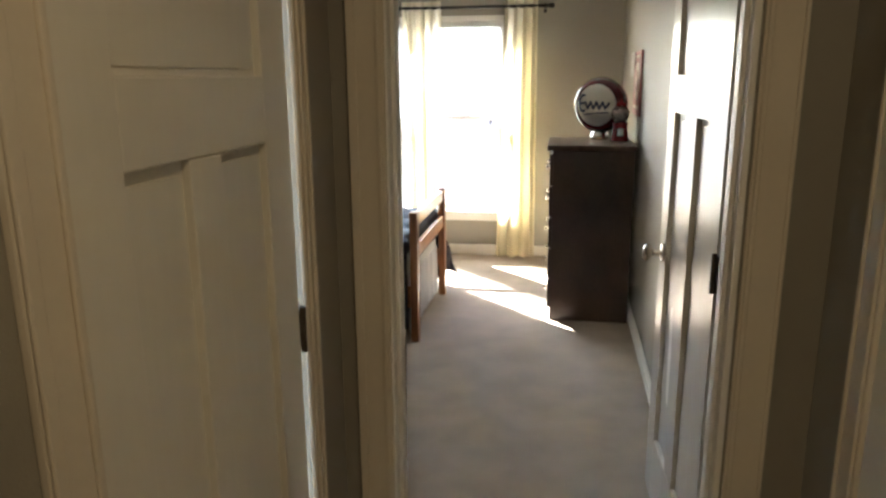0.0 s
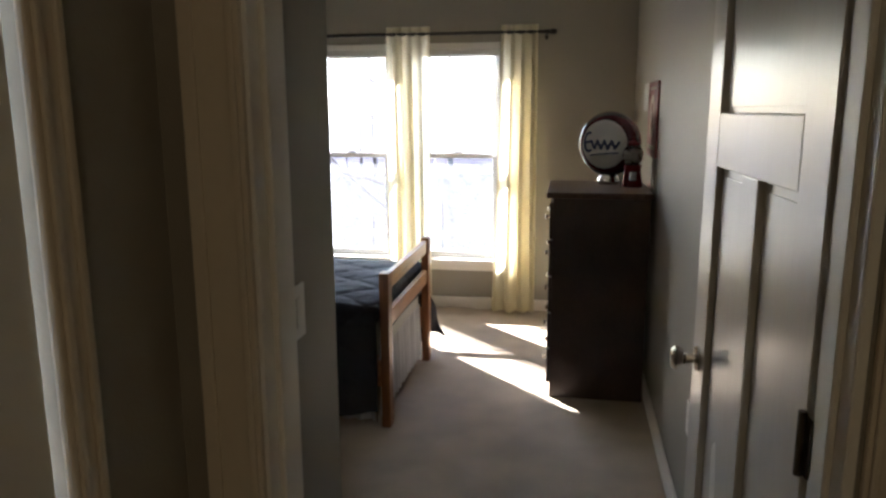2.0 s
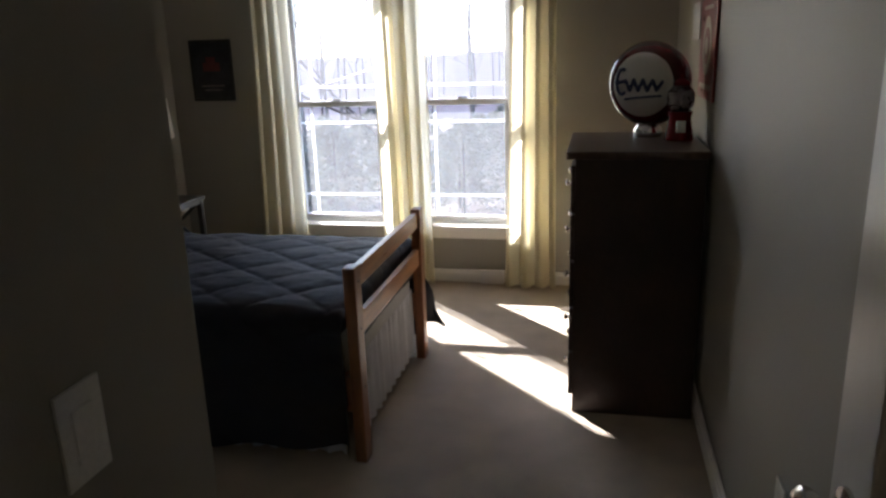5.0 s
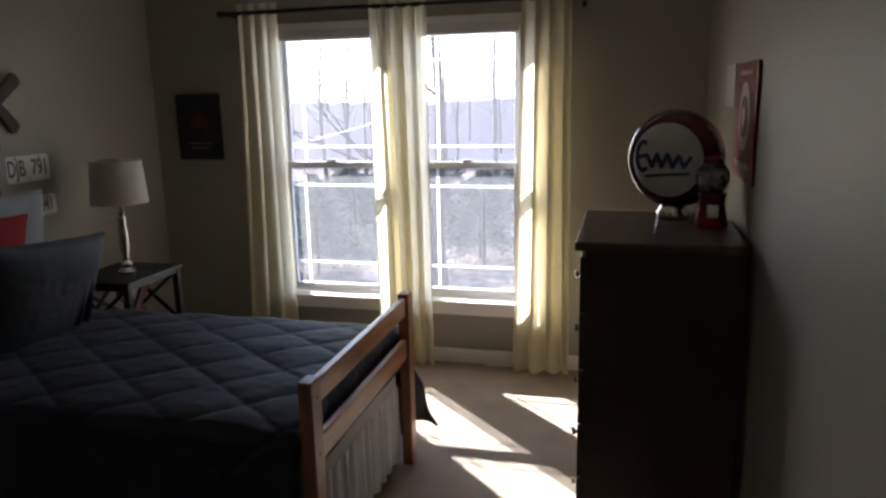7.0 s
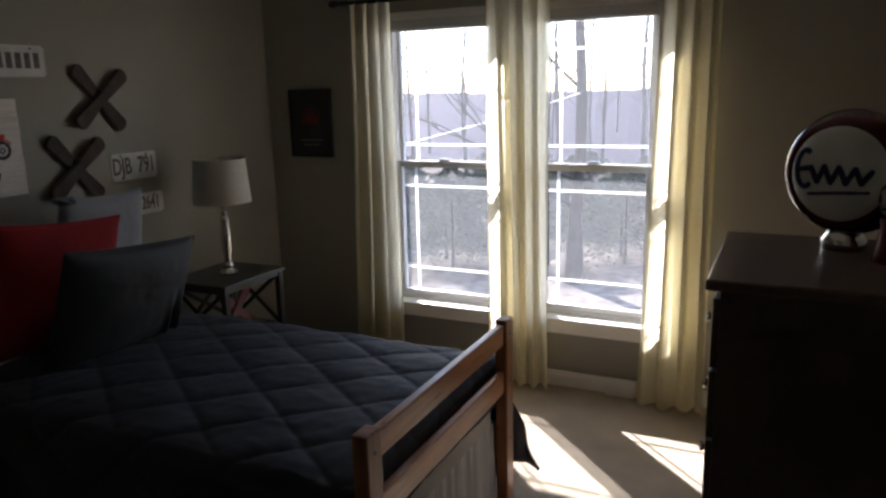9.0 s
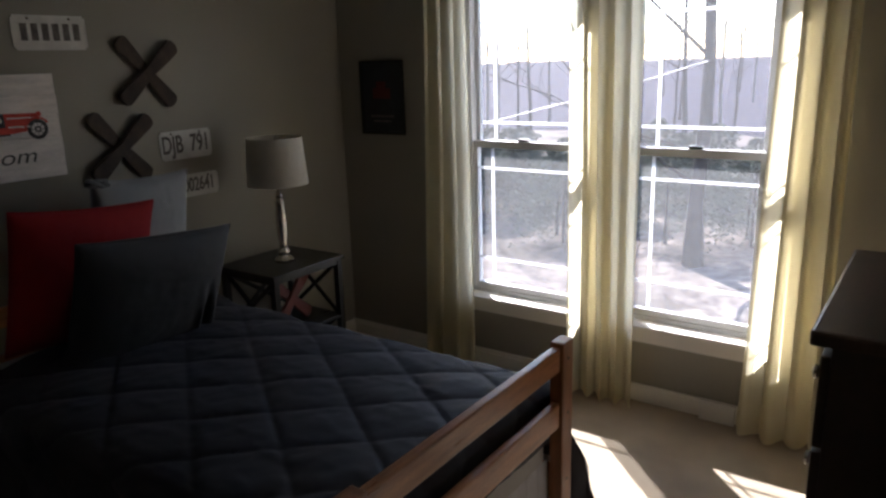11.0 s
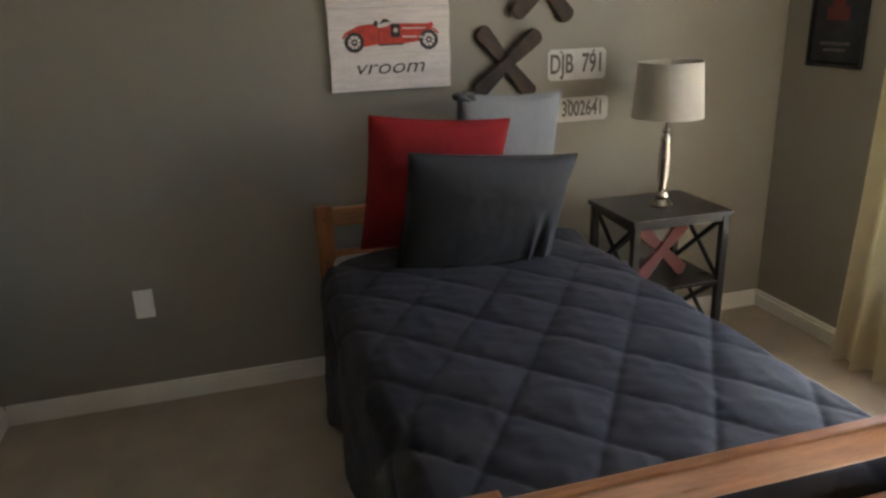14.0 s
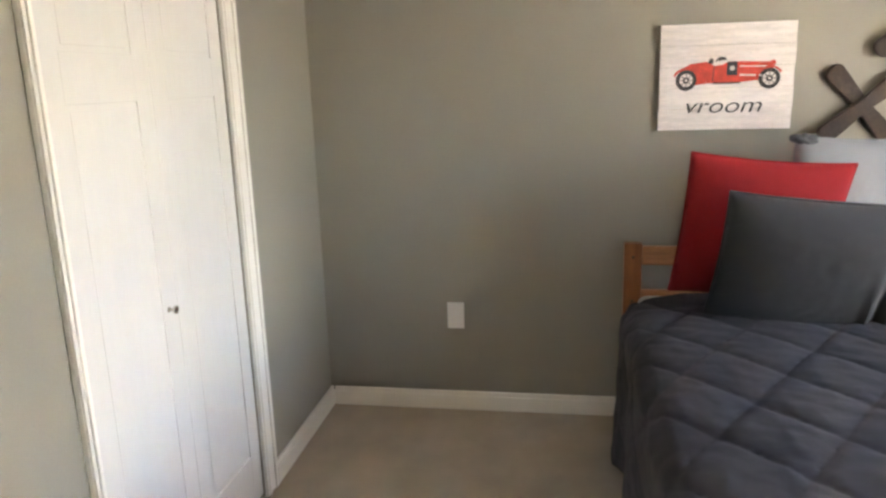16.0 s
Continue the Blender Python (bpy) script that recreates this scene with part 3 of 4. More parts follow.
def skirt_strip(name, pts, z0, z1, root):
    """A pleated cloth strip that hangs along a line."""
    bm = bmesh.new()
    prev = None
    total = 0
    for (ax, ay), (bx, by) in zip(pts, pts[1:]):
        d = Vector((bx - ax, by - ay, 0))
        n = Vector((d.y, -d.x, 0)).normalized()
        k = max(2, int(d.length / 0.008))
        for i in range(k + 1):
            p = Vector((ax, ay, 0)) + d * (i / k)
            w = math.sin(2 * math.pi * (total + d.length * i / k) / 0.075)
            off = 0.012 * w + 0.004 * math.sin(2 * math.pi * (total + d.length * i / k) / 0.031)
            col = [bm.verts.new(p + n * off * q + Vector((0, 0, z))) for q, z in ((1.0, z0), (0.8, z0 + (z1 - z0) * 0.5), (0.25, z1))]
            if prev:
                for a in range(2):
                    bm.faces.new((prev[a], col[a], col[a + 1], prev[a + 1]))
            prev = col
        total += d.length
    return part(name, bm, SKIRT, root, "", True)


sk = thing("bed_skirt", ((BX0 + BX1) / 2, (BY0 + BY1) / 2, 0), "pale grey pleated bed skirt reaching the carpet", "bed skirt")
skirt_strip("skirt_cloth", [(BX0 + 0.08, BY0 + 0.004), (BX1 - 0.075, BY0 + 0.004)], 0.035, 0.34, sk)
skirt_strip("skirt_cloth", [(BX1 - 0.062, BY0 + 0.05), (BX1 - 0.062, BY1 - 0.05)], 0.035, 0.36, sk)
skirt_strip("skirt_cloth", [(BX1 - 0.075, BY1 - 0.004), (BX0 + 0.08, BY1 - 0.004)], 0.035, 0.34, sk)


def comforter():
    root = thing("comforter", ((BX0 + BX1) / 2, (BY0 + BY1) / 2, 0.57), "slate grey diamond-quilted comforter hanging over the bed sides", "comforter")
    bm = bmesh.new()
    x_head, x_foot, ztop = -2.41, BX1 - 0.085, 0.600
    yn, yf = BY0 + 0.03, BY1 - 0.03
    na, nb = 260, 250
    la = x_foot - x_head
    foot, side = 0.20, 0.56
    rnd = random.Random(4)
    rows = []
    for i in range(na + 1):
        a = (la + foot) * i / na
        row = []
        for j in range(nb + 1):
            b = -side + (yf - yn + 2 * side) * j / nb
            w = yf - yn
            drop_b = max(0, -b, b - w)
            drop_a = max(0, a - la)
            hem = 1 + 0.05 * math.sin(7 * a) + 0.04 * math.sin(13 * a + 1)
            R = 0.05
            x, y, z = x_head + min(a, la), yn + min(max(b, 0), w), ztop
            sgn = -1 if b < 0 else 1
            if drop_b > 0:
                ang = min(drop_b / R, math.pi / 2)
                y += sgn * R * math.sin(ang)
                z -= R * (1 - math.cos(ang)) + max(0, drop_b - R * math.pi / 2) * hem
                lower = max(0, drop_b - 0.08)
                y += sgn * (0.016 * math.sin(11 * a + 1.2 * math.sin(3 * a)) * min(1, lower / 0.2) + 0.03 * lower)
            if drop_a > 0:
                ang = min(drop_a / 0.03, math.pi / 2)
                x += 0.03 * math.sin(ang)
                if drop_b > 0:
                    x += 0.0
                    z -= drop_a * 0.25
                else:
                    z -= 0.03 * (1 - math.cos(ang)) + max(0, drop_a - 0.047)
            crown = 0.022 * math.sin(math.pi * min(max(b / w, 0), 1)) ** 0.6 if 0 < b < w else 0
            s = 0.27
            p, q = (a * 0.70 + b * 1.0) / s, (a * 0.84 - b * 1.0) / s
            puff = (abs(math.sin(math.pi * p) * math.sin(math.pi * q))) ** 0.22 * 0.017
            wr = 0.005 * noise.noise(Vector((a * 6, b * 6, 1.3))) + 0.0045 * max(0.0, noise.noise(Vector((a * 11 + b * 5, b * 24, 4.1)))) + 0.002 * noise.noise(Vector((a * 22 - b * 9, b * 13, 7.3))) + 0.0006 * noise.noise(Vector((a * 60, b * 70, 2.1)))
            n_out = puff * max(0.45, 1 - 2.2 * max(0, drop_b - 0.05)) + wr
            ramp = max(0.0, 1 - a / 0.10)
            if drop_b > 0.04:
                y += sgn * n_out
            elif drop_a > 0.03:
                x += n_out * 0.5
                z += crown
            else:
                z += n_out + crown + 0.018 * ramp
            x += 0.08 * max(0, 1 - max(b, 0) / 0.3) * max(0, 1 - a / 0.3)
            row.append(bm.verts.new((x, y, max(z, 0.03))))
        rows.append(row)
    for i in range(na):
        for j in range(nb):
            bm.faces.new((rows[i][j], rows[i + 1][j], rows[i + 1][j + 1], rows[i][j + 1]))
    ob = part("quilted_cloth", bm, QUILT, root, "", True)
    # the corner that hangs out past the far post
    bm = bmesh.new()
    g = []
    for i in range(15):
        u = i / 14
        row = []
        for j in range(13):
            v = j / 12
            x = BX1 - 0.10 + 0.17 * u * (0.3 + 0.7 * v) + 0.012 * math.sin(9 * v + 4 * u)
            y = BY1 + 0.035 + 0.05 * v + 0.022 * math.sin(7 * u + 2 * v)
            z = 0.56 - 0.38 * v - 0.10 * u * (1 - 0.4 * v)
            row.append(bm.verts.new((x, y, z)))
        g.append(row)
    for i in range(14):
        for j in range(12):
            bm.faces.new((g[i][j], g[i + 1][j], g[i + 1][j + 1], g[i][j + 1]))
    ob = part("hanging_corner", bm, QUILT, root, "", True)
    so = ob.modifiers.new("thick", "SOLIDIFY")
    so.thickness = 0.014


comforter()


def pillow(name, w, h, d, m, material, label, tuck=0.0, seed=1, flange=0.0):
    """A soft cushion, upright in its own xz plane, bottom at z = 0."""
    root = new(name)
    root.matrix_world = m
    tagged(root, label, "pillow")
    bm = bmesh.new()
    n = 60
    sheets = []
    for side in (1, -1):
        g = []
        for i in range(n + 1):
            row = []
            for j in range(n + 1):
                u, v = 2 * i / n - 1, 2 * j / n - 1
                edge = max(0.0, (1 - abs(u) ** 2.6)) ** 0.5 * max(0.0, (1 - abs(v) ** 2.6)) ** 0.5
                pinch_u, pinch_v = 1 - 0.038 * (1 - v * v) ** 1.0 * abs(u) ** 3, 1 - 0.050 * (1 - u * u) * abs(v) ** 3
                x, z = w / 2 * u * pinch_u, h / 2 * v * pinch_v + h / 2
                wr = 0.003 * noise.noise(Vector((u * 2 + seed, v * 2, side * 2.0))) + 0.0015 * noise.noise(Vector((u * 9 + seed, v * 8, side * 3.0)))
                low = min(1, max(0, 0.25 - v) * 1.3)
                fold = tuck * side * low * (math.exp(-((u - 0.80) / 0.06) ** 2) - 0.8 * math.exp(-((u - 0.69) / 0.05) ** 2) + 0.6 * math.exp(-((u - 0.58) / 0.05) ** 2))
                y = side * (d / 2 * edge) + wr * edge * 1.5 + fold * edge
                row.append((x, y, z))
            g.append(row)
        sheets.append(g)
    va = [[bm.verts.new(p) for p in row] for row in sheets[0]]
    vb = [[va[i][j] if i in (0, n) or j in (0, n) else bm.verts.new(sheets[1][i][j]) for j in range(n + 1)] for i in range(n + 1)]
    for vv, flip in ((va, False), (vb, True)):
        for i in range(n):
            for j in range(n):
                f = (vv[i][j], vv[i + 1][j], vv[i + 1][j + 1], vv[i][j + 1])
                bm.faces.new(f[::-1] if flip else f)
    part("cover", bm, material, root, "", True)
    bm = bmesh.new()
    loop = [va_p for va_p in [sheets[0][i][0] for i in range(n + 1)] + [sheets[0][n][j] for j in range(1, n + 1)] + [sheets[0][i][n] for i in range(n - 1, -1, -1)] + [sheets[0][0][j] for j in range(n - 1, 0, -1)]]
    bm.free()
    acc = ([], [])
    for a, b in zip(loop, loop[1:] + loop[:1]):
        tube(acc, Vector(a), Vector(b), 0.0035, 0.0035, 6)
    part_of_lists("piping", acc, material, root, (0, 0, 0))
    return root


# leaning pillows: the matrix turns the cushion's face to the room
def lean(x, y, z, tilt, yaw=0.0, roll=0.0):
    return pose(x, y, z, 0, 0, 90 + yaw) @ pose(0, 0, 0, tilt, 0, 0) @ pose(0, 0, 0, 0, roll, 0)


pale = pillow("pillow", 0.43, 0.56, 0.14, lean(-2.55, 4.775, 0.635, 9, 2, 2), PALEGREY, "pale grey pillow with a bunched corner, leaning on the wall", 0.0, 2)
bm = bmesh.new()
bmesh.ops.create_icosphere(bm, subdivisions=4, radius=0.05)
for v in bm.verts:
    k = 1 + 0.45 * noise.noise(v.co * 34) + 0.25 * noise.noise(v.co * 80)
    v.co = Vector((v.co.x * 0.95 * k - 0.182, v.co.y * 0.5 * k, v.co.z * 0.36 * k + 0.546 - 0.1 * v.co.x))
ob = part("bunched_corner", bm, SHEET_DARK, pale, "crumpled grey pillowcase corner", True)
ob.matrix_world = pale.matrix_world.copy()
pillow("pillow", 0.51, 0.53, 0.16, lean(-2.42, 4.43, 0.622, 13, -3, 5), REDCLOTH, "red square pillow leaning on the grey one", 0.0, 5)
pillow("pillow", 0.585, 0.475, 0.17, lean(-2.205, 4.55, 0.590, 18, -3, 5), CHARCOAL, "charcoal rectangular pillow with a folded side, in front", 0.034, 9)

# ---- dresser ----
DX0, DX1, DY0, DY1, DZ = 0.0, 0.50, 4.555, 5.17, 1.10
dr = thing("dresser", ((DX0 + DX1) / 2, (DY0 + DY1) / 2, 0), "tall dark espresso wooden dresser with five drawers", "dresser")
for y in (DY0, DY1 - 0.02):
    part("side_panel", boxes((DX0 + 0.018, y, 0.0, DX1, y + 0.02, DZ - 0.03), bevel=0.003), ESPRESSO, dr)
part("back_panel", boxes((DX1 - 0.012, DY0 + 0.02, 0.05, DX1, DY1 - 0.02, DZ - 0.03)), ESPRESSO, dr)
part("plinth", boxes((DX0 + 0.018, DY0 + 0.02, 0.0, DX0 + 0.04, DY1 - 0.02, 0.07), bevel=0.002), ESPRESSO, dr)
part("top_rail", boxes((DX0 + 0.018, DY0 + 0.02, DZ - 0.05, DX1 - 0.012, DY1 - 0.02, DZ - 0.03)), ESPRESSO, dr)
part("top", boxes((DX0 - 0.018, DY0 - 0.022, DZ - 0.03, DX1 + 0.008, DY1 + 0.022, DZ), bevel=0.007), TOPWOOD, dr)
for i in range(5):
    z0 = 0.078 + i * 0.195
    dw = part("drawer", boxes((DX0, DY0 + 0.006, z0, DX0 + 0.018, DY1 - 0.006, z0 + 0.186), (DX0 + 0.018, DY0 + 0.03, z0 + 0.01, DX0 + 0.05, DY1 - 0.03, z0 + 0.15), bevel=0.003), ESPRESSO, dr)
    for y in (DY0 + 0.15, DY1 - 0.15):
        kb = lathe([(0.001, 0), (0.009, 0), (0.007, 0.012), (0.015, 0.018), (0.015, 0.024), (0.001, 0.028)], 0, 0, 16)
        bmesh.ops.transform(kb, matrix=pose(DX0, y, z0 + 0.095, 0, -90), verts=kb.verts)
        part("knob", kb, NICKEL, dw, "round metal knob", True)

# globe lamp on the dresser
gb = thing("advertising_globe", (0.308, 5.02, DZ), "round milk-glass gas pump globe with dark red ring, on the dresser", "decorative globe")
GX, GY, GZ, GR = 0.308, 5.02, DZ + 0.222, 0.178
turn = pose(GX, GY, GZ, 0, 0, -27) @ pose(0, 0, 0, 90, 0, 0)


def disc_body(r_rim, bulge, half):
    """A lens-shaped glass body; its axis is local z before turning."""
    prof = []
    for k in range(9):
        r = r_rim * 0.86 * k / 8
        prof.append((max(r, 0.0008), half + bulge * math.sqrt(max(0, 1 - (r / (r_rim * 1.0)) ** 2)) - bulge * 0.5))
    return prof


ring = []
for k in range(13):
    a = math.pi * (k / 12 - 0.5)
    ring.append((GR * 0.74 + GR * 0.26 * math.cos(a), 0.066 * math.sin(a)))
bm = lathe([(GR * 0.72, -0.06)] + ring + [(GR * 0.72, 0.06)], 0, 0, 48, turn)
part("ring", bm, GLOBERED, gb, "dark red glossy ring", True)
for s in (1, -1):
    prof = [(max(GR * 0.78 * math.sin(a), 0.0008), s * (0.056 + 0.032 * math.cos(a))) for a in [math.pi / 2 * k / 10 for k in range(10, -1, -1)]]
    part("lens", lathe(prof, 0, 0, 48, turn), GLOBEWHITE, gb, "white milk glass face", True)
part("base", lathe([(0.055, DZ), (0.06, DZ + 0.01), (0.06, DZ + 0.03), (0.045, DZ + 0.05), (0.04, DZ + 0.06)], GX, GY, 32), CHROME, gb, "metal collar", True)
# plain strokes in place of the lettering
bm = bmesh.new()


def stroke(bm, pts, r):
    for a, b in zip(pts, pts[1:]):
        pa, pb = [turn @ Vector((x, z, 0.0565 + 0.032 * math.sqrt(max(0, 1 - (x * x + z * z) / (GR * 0.78) ** 2)))) for x, z in (a, b)]
        rod(bm, pa, pb, r, r, 8)
        bmesh.ops.create_uvsphere(bm, u_segments=8, v_segments=6, radius=r, matrix=Matrix.Translation(pb))


def arc(cx, cz, rx, rz, a0, a1, n=12):
    return [(cx + rx * math.cos(radians(a0 + (a1 - a0) * k / n)), cz + rz * math.sin(radians(a0 + (a1 - a0) * k / n))) for k in range(n + 1)]


stroke(bm, arc(-0.088, 0.012, 0.026, 0.052, 60, 300), 0.0080)
stroke(bm, [(-0.11, 0.008), (-0.07, 0.016), (-0.05, -0.022), (-0.032, 0.02), (-0.012, -0.022), (0.008, 0.02), (0.028, -0.022), (0.05, 0.018), (0.068, -0.02), (0.09, 0.012)], 0.0080)
stroke(bm, [(-0.075, -0.06), (-0.03, -0.054), (0.03, -0.048), (0.085, -0.044)], 0.005)
part("emblem", bm, INK, gb, "dark blue painted script strokes")

# gumball machine
gm = thing("gumball_machine", (0.425, 4.88, DZ), "small red gumball machine with a glass jar, on the dresser", "gumball machine")
part("base", lathe([(0.056, DZ), (0.058, DZ + 0.006), (0.056, DZ + 0.02), (0.048, DZ + 0.06), (0.044, DZ + 0.095), (0.049, DZ + 0.11), (0.049, DZ + 0.118)], 0.425, 4.88, 28), DEEPRED, gm, "red painted metal base", True)
part("jar", lathe([(0.03, DZ + 0.118), (0.048, DZ + 0.135), (0.056, DZ + 0.165), (0.052, DZ + 0.195), (0.034, DZ + 0.218), (0.03, DZ + 0.222)], 0.425, 4.88, 28), CLEAR, gm, "clear glass jar", True)
part("lid", lathe([(0.034, DZ + 0.222), (0.034, DZ + 0.232), (0.022, DZ + 0.245), (0.007, DZ + 0.25), (0.009, DZ + 0.262), (0.001, DZ + 0.266)], 0.425, 4.88, 28), DEEPRED, gm, "red lid", True)
part("coin_plate", boxes((0.405, 4.818, DZ + 0.035, 0.445, 4.846, DZ + 0.085), bevel=0.004), CHROME, gm, "chrome coin plate")
rb = random.Random(3)
bm = bmesh.new()
for i in range(60):
    a, r, z = rb.uniform(0, 6.28), 0.036 * math.sqrt(rb.random()), DZ + 0.137 + 0.05 * rb.random()
    bmesh.ops.create_icosphere(bm, subdivisions=1, radius=0.0075, matrix=Matrix.Translation((0.425 + r * math.cos(a), 4.88 + r * math.sin(a), z)))
part("gumballs", bm, SIGNWHITE, gm, "pale and red gumballs", True, "stuff")

# ---- nightstand, lamp ----
NX0, NX1, NY0, NY1, NZ = -2.62, -2.25, 5.235, 5.675, 0.680
ns = thing("nightstand", ((NX0 + NX1) / 2, (NY0 + NY1) / 2, 0), "black wooden end table with crossed side braces", "nightstand")
part("top", boxes((NX0 - 0.01, NY0 - 0.01, NZ - 0.02, NX1 + 0.01, NY1 + 0.01, NZ), bevel=0.004), BLACKWOOD, ns)
part("apron", boxes((NX0 + 0.03, NY0 + 0.005, NZ - 0.045, NX1 - 0.03, NY0 + 0.02, NZ - 0.02), (NX0 + 0.03, NY1 - 0.02, NZ - 0.045, NX1 - 0.03, NY1 - 0.005, NZ - 0.02), (NX1 - 0.02, NY0 + 0.03, NZ - 0.045, NX1 - 0.005, NY1 - 0.03, NZ - 0.02), (NX0 + 0.005, NY0 + 0.03, NZ - 0.045, NX0 + 0.02, NY1 - 0.03, NZ - 0.02), bevel=0.001), BLACKWOOD, ns)
for x in (NX0, NX1 - 0.03):
    for y in (NY0, NY1 - 0.03):
        part("leg", boxes((x, y, 0, x + 0.03, y + 0.03, NZ - 0.02), bevel=0.002), BLACKWOOD, ns)
for z in (0.36, 0.10):
    part("shelf", boxes((NX0 + 0.004, NY0 + 0.004, z, NX1 - 0.004, NY1 - 0.004, z + 0.014), bevel=0.002), BLACKWOOD, ns)


def bar(bm, a, b, w, t, flat):
    """A flat bar from a to b; flat: the axis it is thin along."""
    a, b = Vector(a), Vector(b)
    d = (b - a).normalized()
    f = Vector(flat)
    s = d.cross(f).normalized()
    m = Matrix((d, s, f)).transposed().to_4x4()
    m.translation = (a + b) / 2
    box(bm, -(b - a).length / 2, -w / 2, -t / 2, (b - a).length / 2, w / 2, t / 2, m=m)


for y in (NY0 + 0.015, NY1 - 0.015):
    for z0, z1 in ((0.374, NZ - 0.045), (0.114, 0.36)):
        for s, (p, q) in ((0.0, (z0, z1)), (0.006, (z1, z0))):
            bm = bmesh.new()
            bar(bm, (NX0 + 0.03, y - 0.003 + s, p), (NX1 - 0.03, y - 0.003 + s, q), 0.02, 0.008, (0, 1, 0))
            part("cross_brace", bm, BLACKWOOD, ns)
for x in (NX0 + 0.015,):
    for z0, z1 in ((0.374, NZ - 0.045), (0.114, 0.36)):
        for s, (p, q) in ((0.0, (z0, z1)), (0.006, (z1, z0))):
            bm = bmesh.new()
            bar(bm, (x - 0.003 + s, NY0 + 0.03, p), (x - 0.003 + s, NY1 - 0.03, q), 0.02, 0.008, (1, 0, 0))
            part("cross_brace", bm, BLACKWOOD, ns)

LX, LY = -2.42, 5.46
lp = thing("table_lamp", (LX, LY, NZ), "nickel candlestick table lamp with off-white drum shade", "table lamp")
part("base", lathe([(0.001, NZ), (0.047, NZ), (0.048, NZ + 0.008), (0.036, NZ + 0.018), (0.026, NZ + 0.03), (0.03, NZ + 0.042), (0.026, NZ + 0.055), (0.016, NZ + 0.066), (0.019, NZ + 0.078), (0.017, NZ + 0.09),
                    (0.026, NZ + 0.13), (0.025, NZ + 0.22), (0.020, NZ + 0.268), (0.023, NZ + 0.280), (0.02, NZ + 0.295), (0.012, NZ + 0.305), (0.018, NZ + 0.318), (0.014, NZ + 0.33), (0.006, NZ + 0.34), (0.006, NZ + 0.42)], LX, LY, 32), NICKEL, lp, "polished nickel turned base", True)
part("shade", lathe([(0.143, NZ + 0.372), (0.142, NZ + 0.38), (0.127, NZ + 0.582), (0.1275, NZ + 0.590)], LX, LY, 48), SHADE, lp, "off-white linen drum shade", True)
sh = lp.children[-1]
bm = bmesh.new()
bm.from_mesh(sh.data)
caps = [f for f in bm.faces if len(f.verts) > 4]
bmesh.ops.delete(bm, geom=caps, context="FACES_ONLY")
bm.to_mesh(sh.data)
bm.free()
sm = sh.modifiers.new("thick", "SOLIDIFY")
sm.thickness = 0.002
bm = bmesh.new()
for a in (0, 120, 240):
    rod(bm, (LX, LY, NZ + 0.578), (LX + 0.124 * math.cos(radians(a)), LY + 0.124 * math.sin(radians(a)), NZ + 0.578), 0.0015, 0.0015, 6)
rod(bm, (LX, LY, NZ + 0.40), (LX, LY, NZ + 0.60), 0.003, 0.003, 8)
part("spider", bm, NICKEL, lp)


def propeller(name, m, size, width, thick, material, label, category="wall decoration", taper=0.8):
    """Two rounded boards crossed in an X, in the plane of local yz."""
    root = new(name)
    root.matrix_world = m
    tagged(root, label, category)
    for k, ang in enumerate((45, -45)):
        bm = bmesh.new()
        n = 32
        outline = []
        for i in range(n + 1):
            u = math.sin(math.pi / 2 * (-1 + 2 * i / n))
            tip = max(0.0, abs(u) - 0.84) / 0.16
            ww = width / 2 * (1 - 0.34 * (1 - abs(u)) ** 1.3) * max(0.0, 1 - tip ** 2.4) ** 0.5
            outline.append((u * size / 2, max(ww, 0.003)))
        lo, hi = [], []
        for s, v in outline:
            for side, lst in ((-1, lo), (1, hi)):
                lst.append([bm.verts.new((x, s * math.cos(radians(ang + 0)) * 0 + side * v, s)) for x in (0, thick)])
        for i in range(n):
            bm.faces.new((lo[i][1], lo[i + 1][1], hi[i + 1][1], hi[i][1]))
            bm.faces.new((lo[i][0], hi[i][0], hi[i + 1][0], lo[i + 1][0]))
            bm.faces.new((lo[i][0], lo[i + 1][0], lo[i + 1][1], lo[i][1]))
            bm.faces.new((hi[i][0], hi[i][1], hi[i + 1][1], hi[i + 1][0]))
        bm.faces.new((lo[0][0], lo[0][1], hi[0][1], hi[0][0]))
        bm.faces.new((lo[n][0], hi[n][0], hi[n][1], lo[n][1]))
        bmesh.ops.transform(bm, matrix=pose(k * thick * 0.75 + 0.002, 0, 0, ang, 0, 0), verts=bm.verts)
        es = [e for e in bm.edges if e.is_manifold and e.calc_face_angle(0) > 1.2]
        bmesh.ops.bevel(bm, geom=es, offset=thick * 0.25, segments=2, affect="EDGES")
        part("board", bm, material, root, "", True)
    return root


propeller("wooden_cross", pose(W_X, 4.870, 1.278, -5), 0.365, 0.072, 0.022, DRIFT, "dark weathered wooden X of crossed rounded boards, on the wall")
propeller("wooden_cross", pose(W_X, 5.035, 1.578, -5), 0.365, 0.072, 0.022, DRIFT, "dark weathered wooden X, hung above the other one")
propeller("wooden_cross", pose(-2.40, 5.45, 0.497, 0, -6), 0.31, 0.064, 0.018, REDWOOD, "faded red wooden X leaning on the end table's shelf")


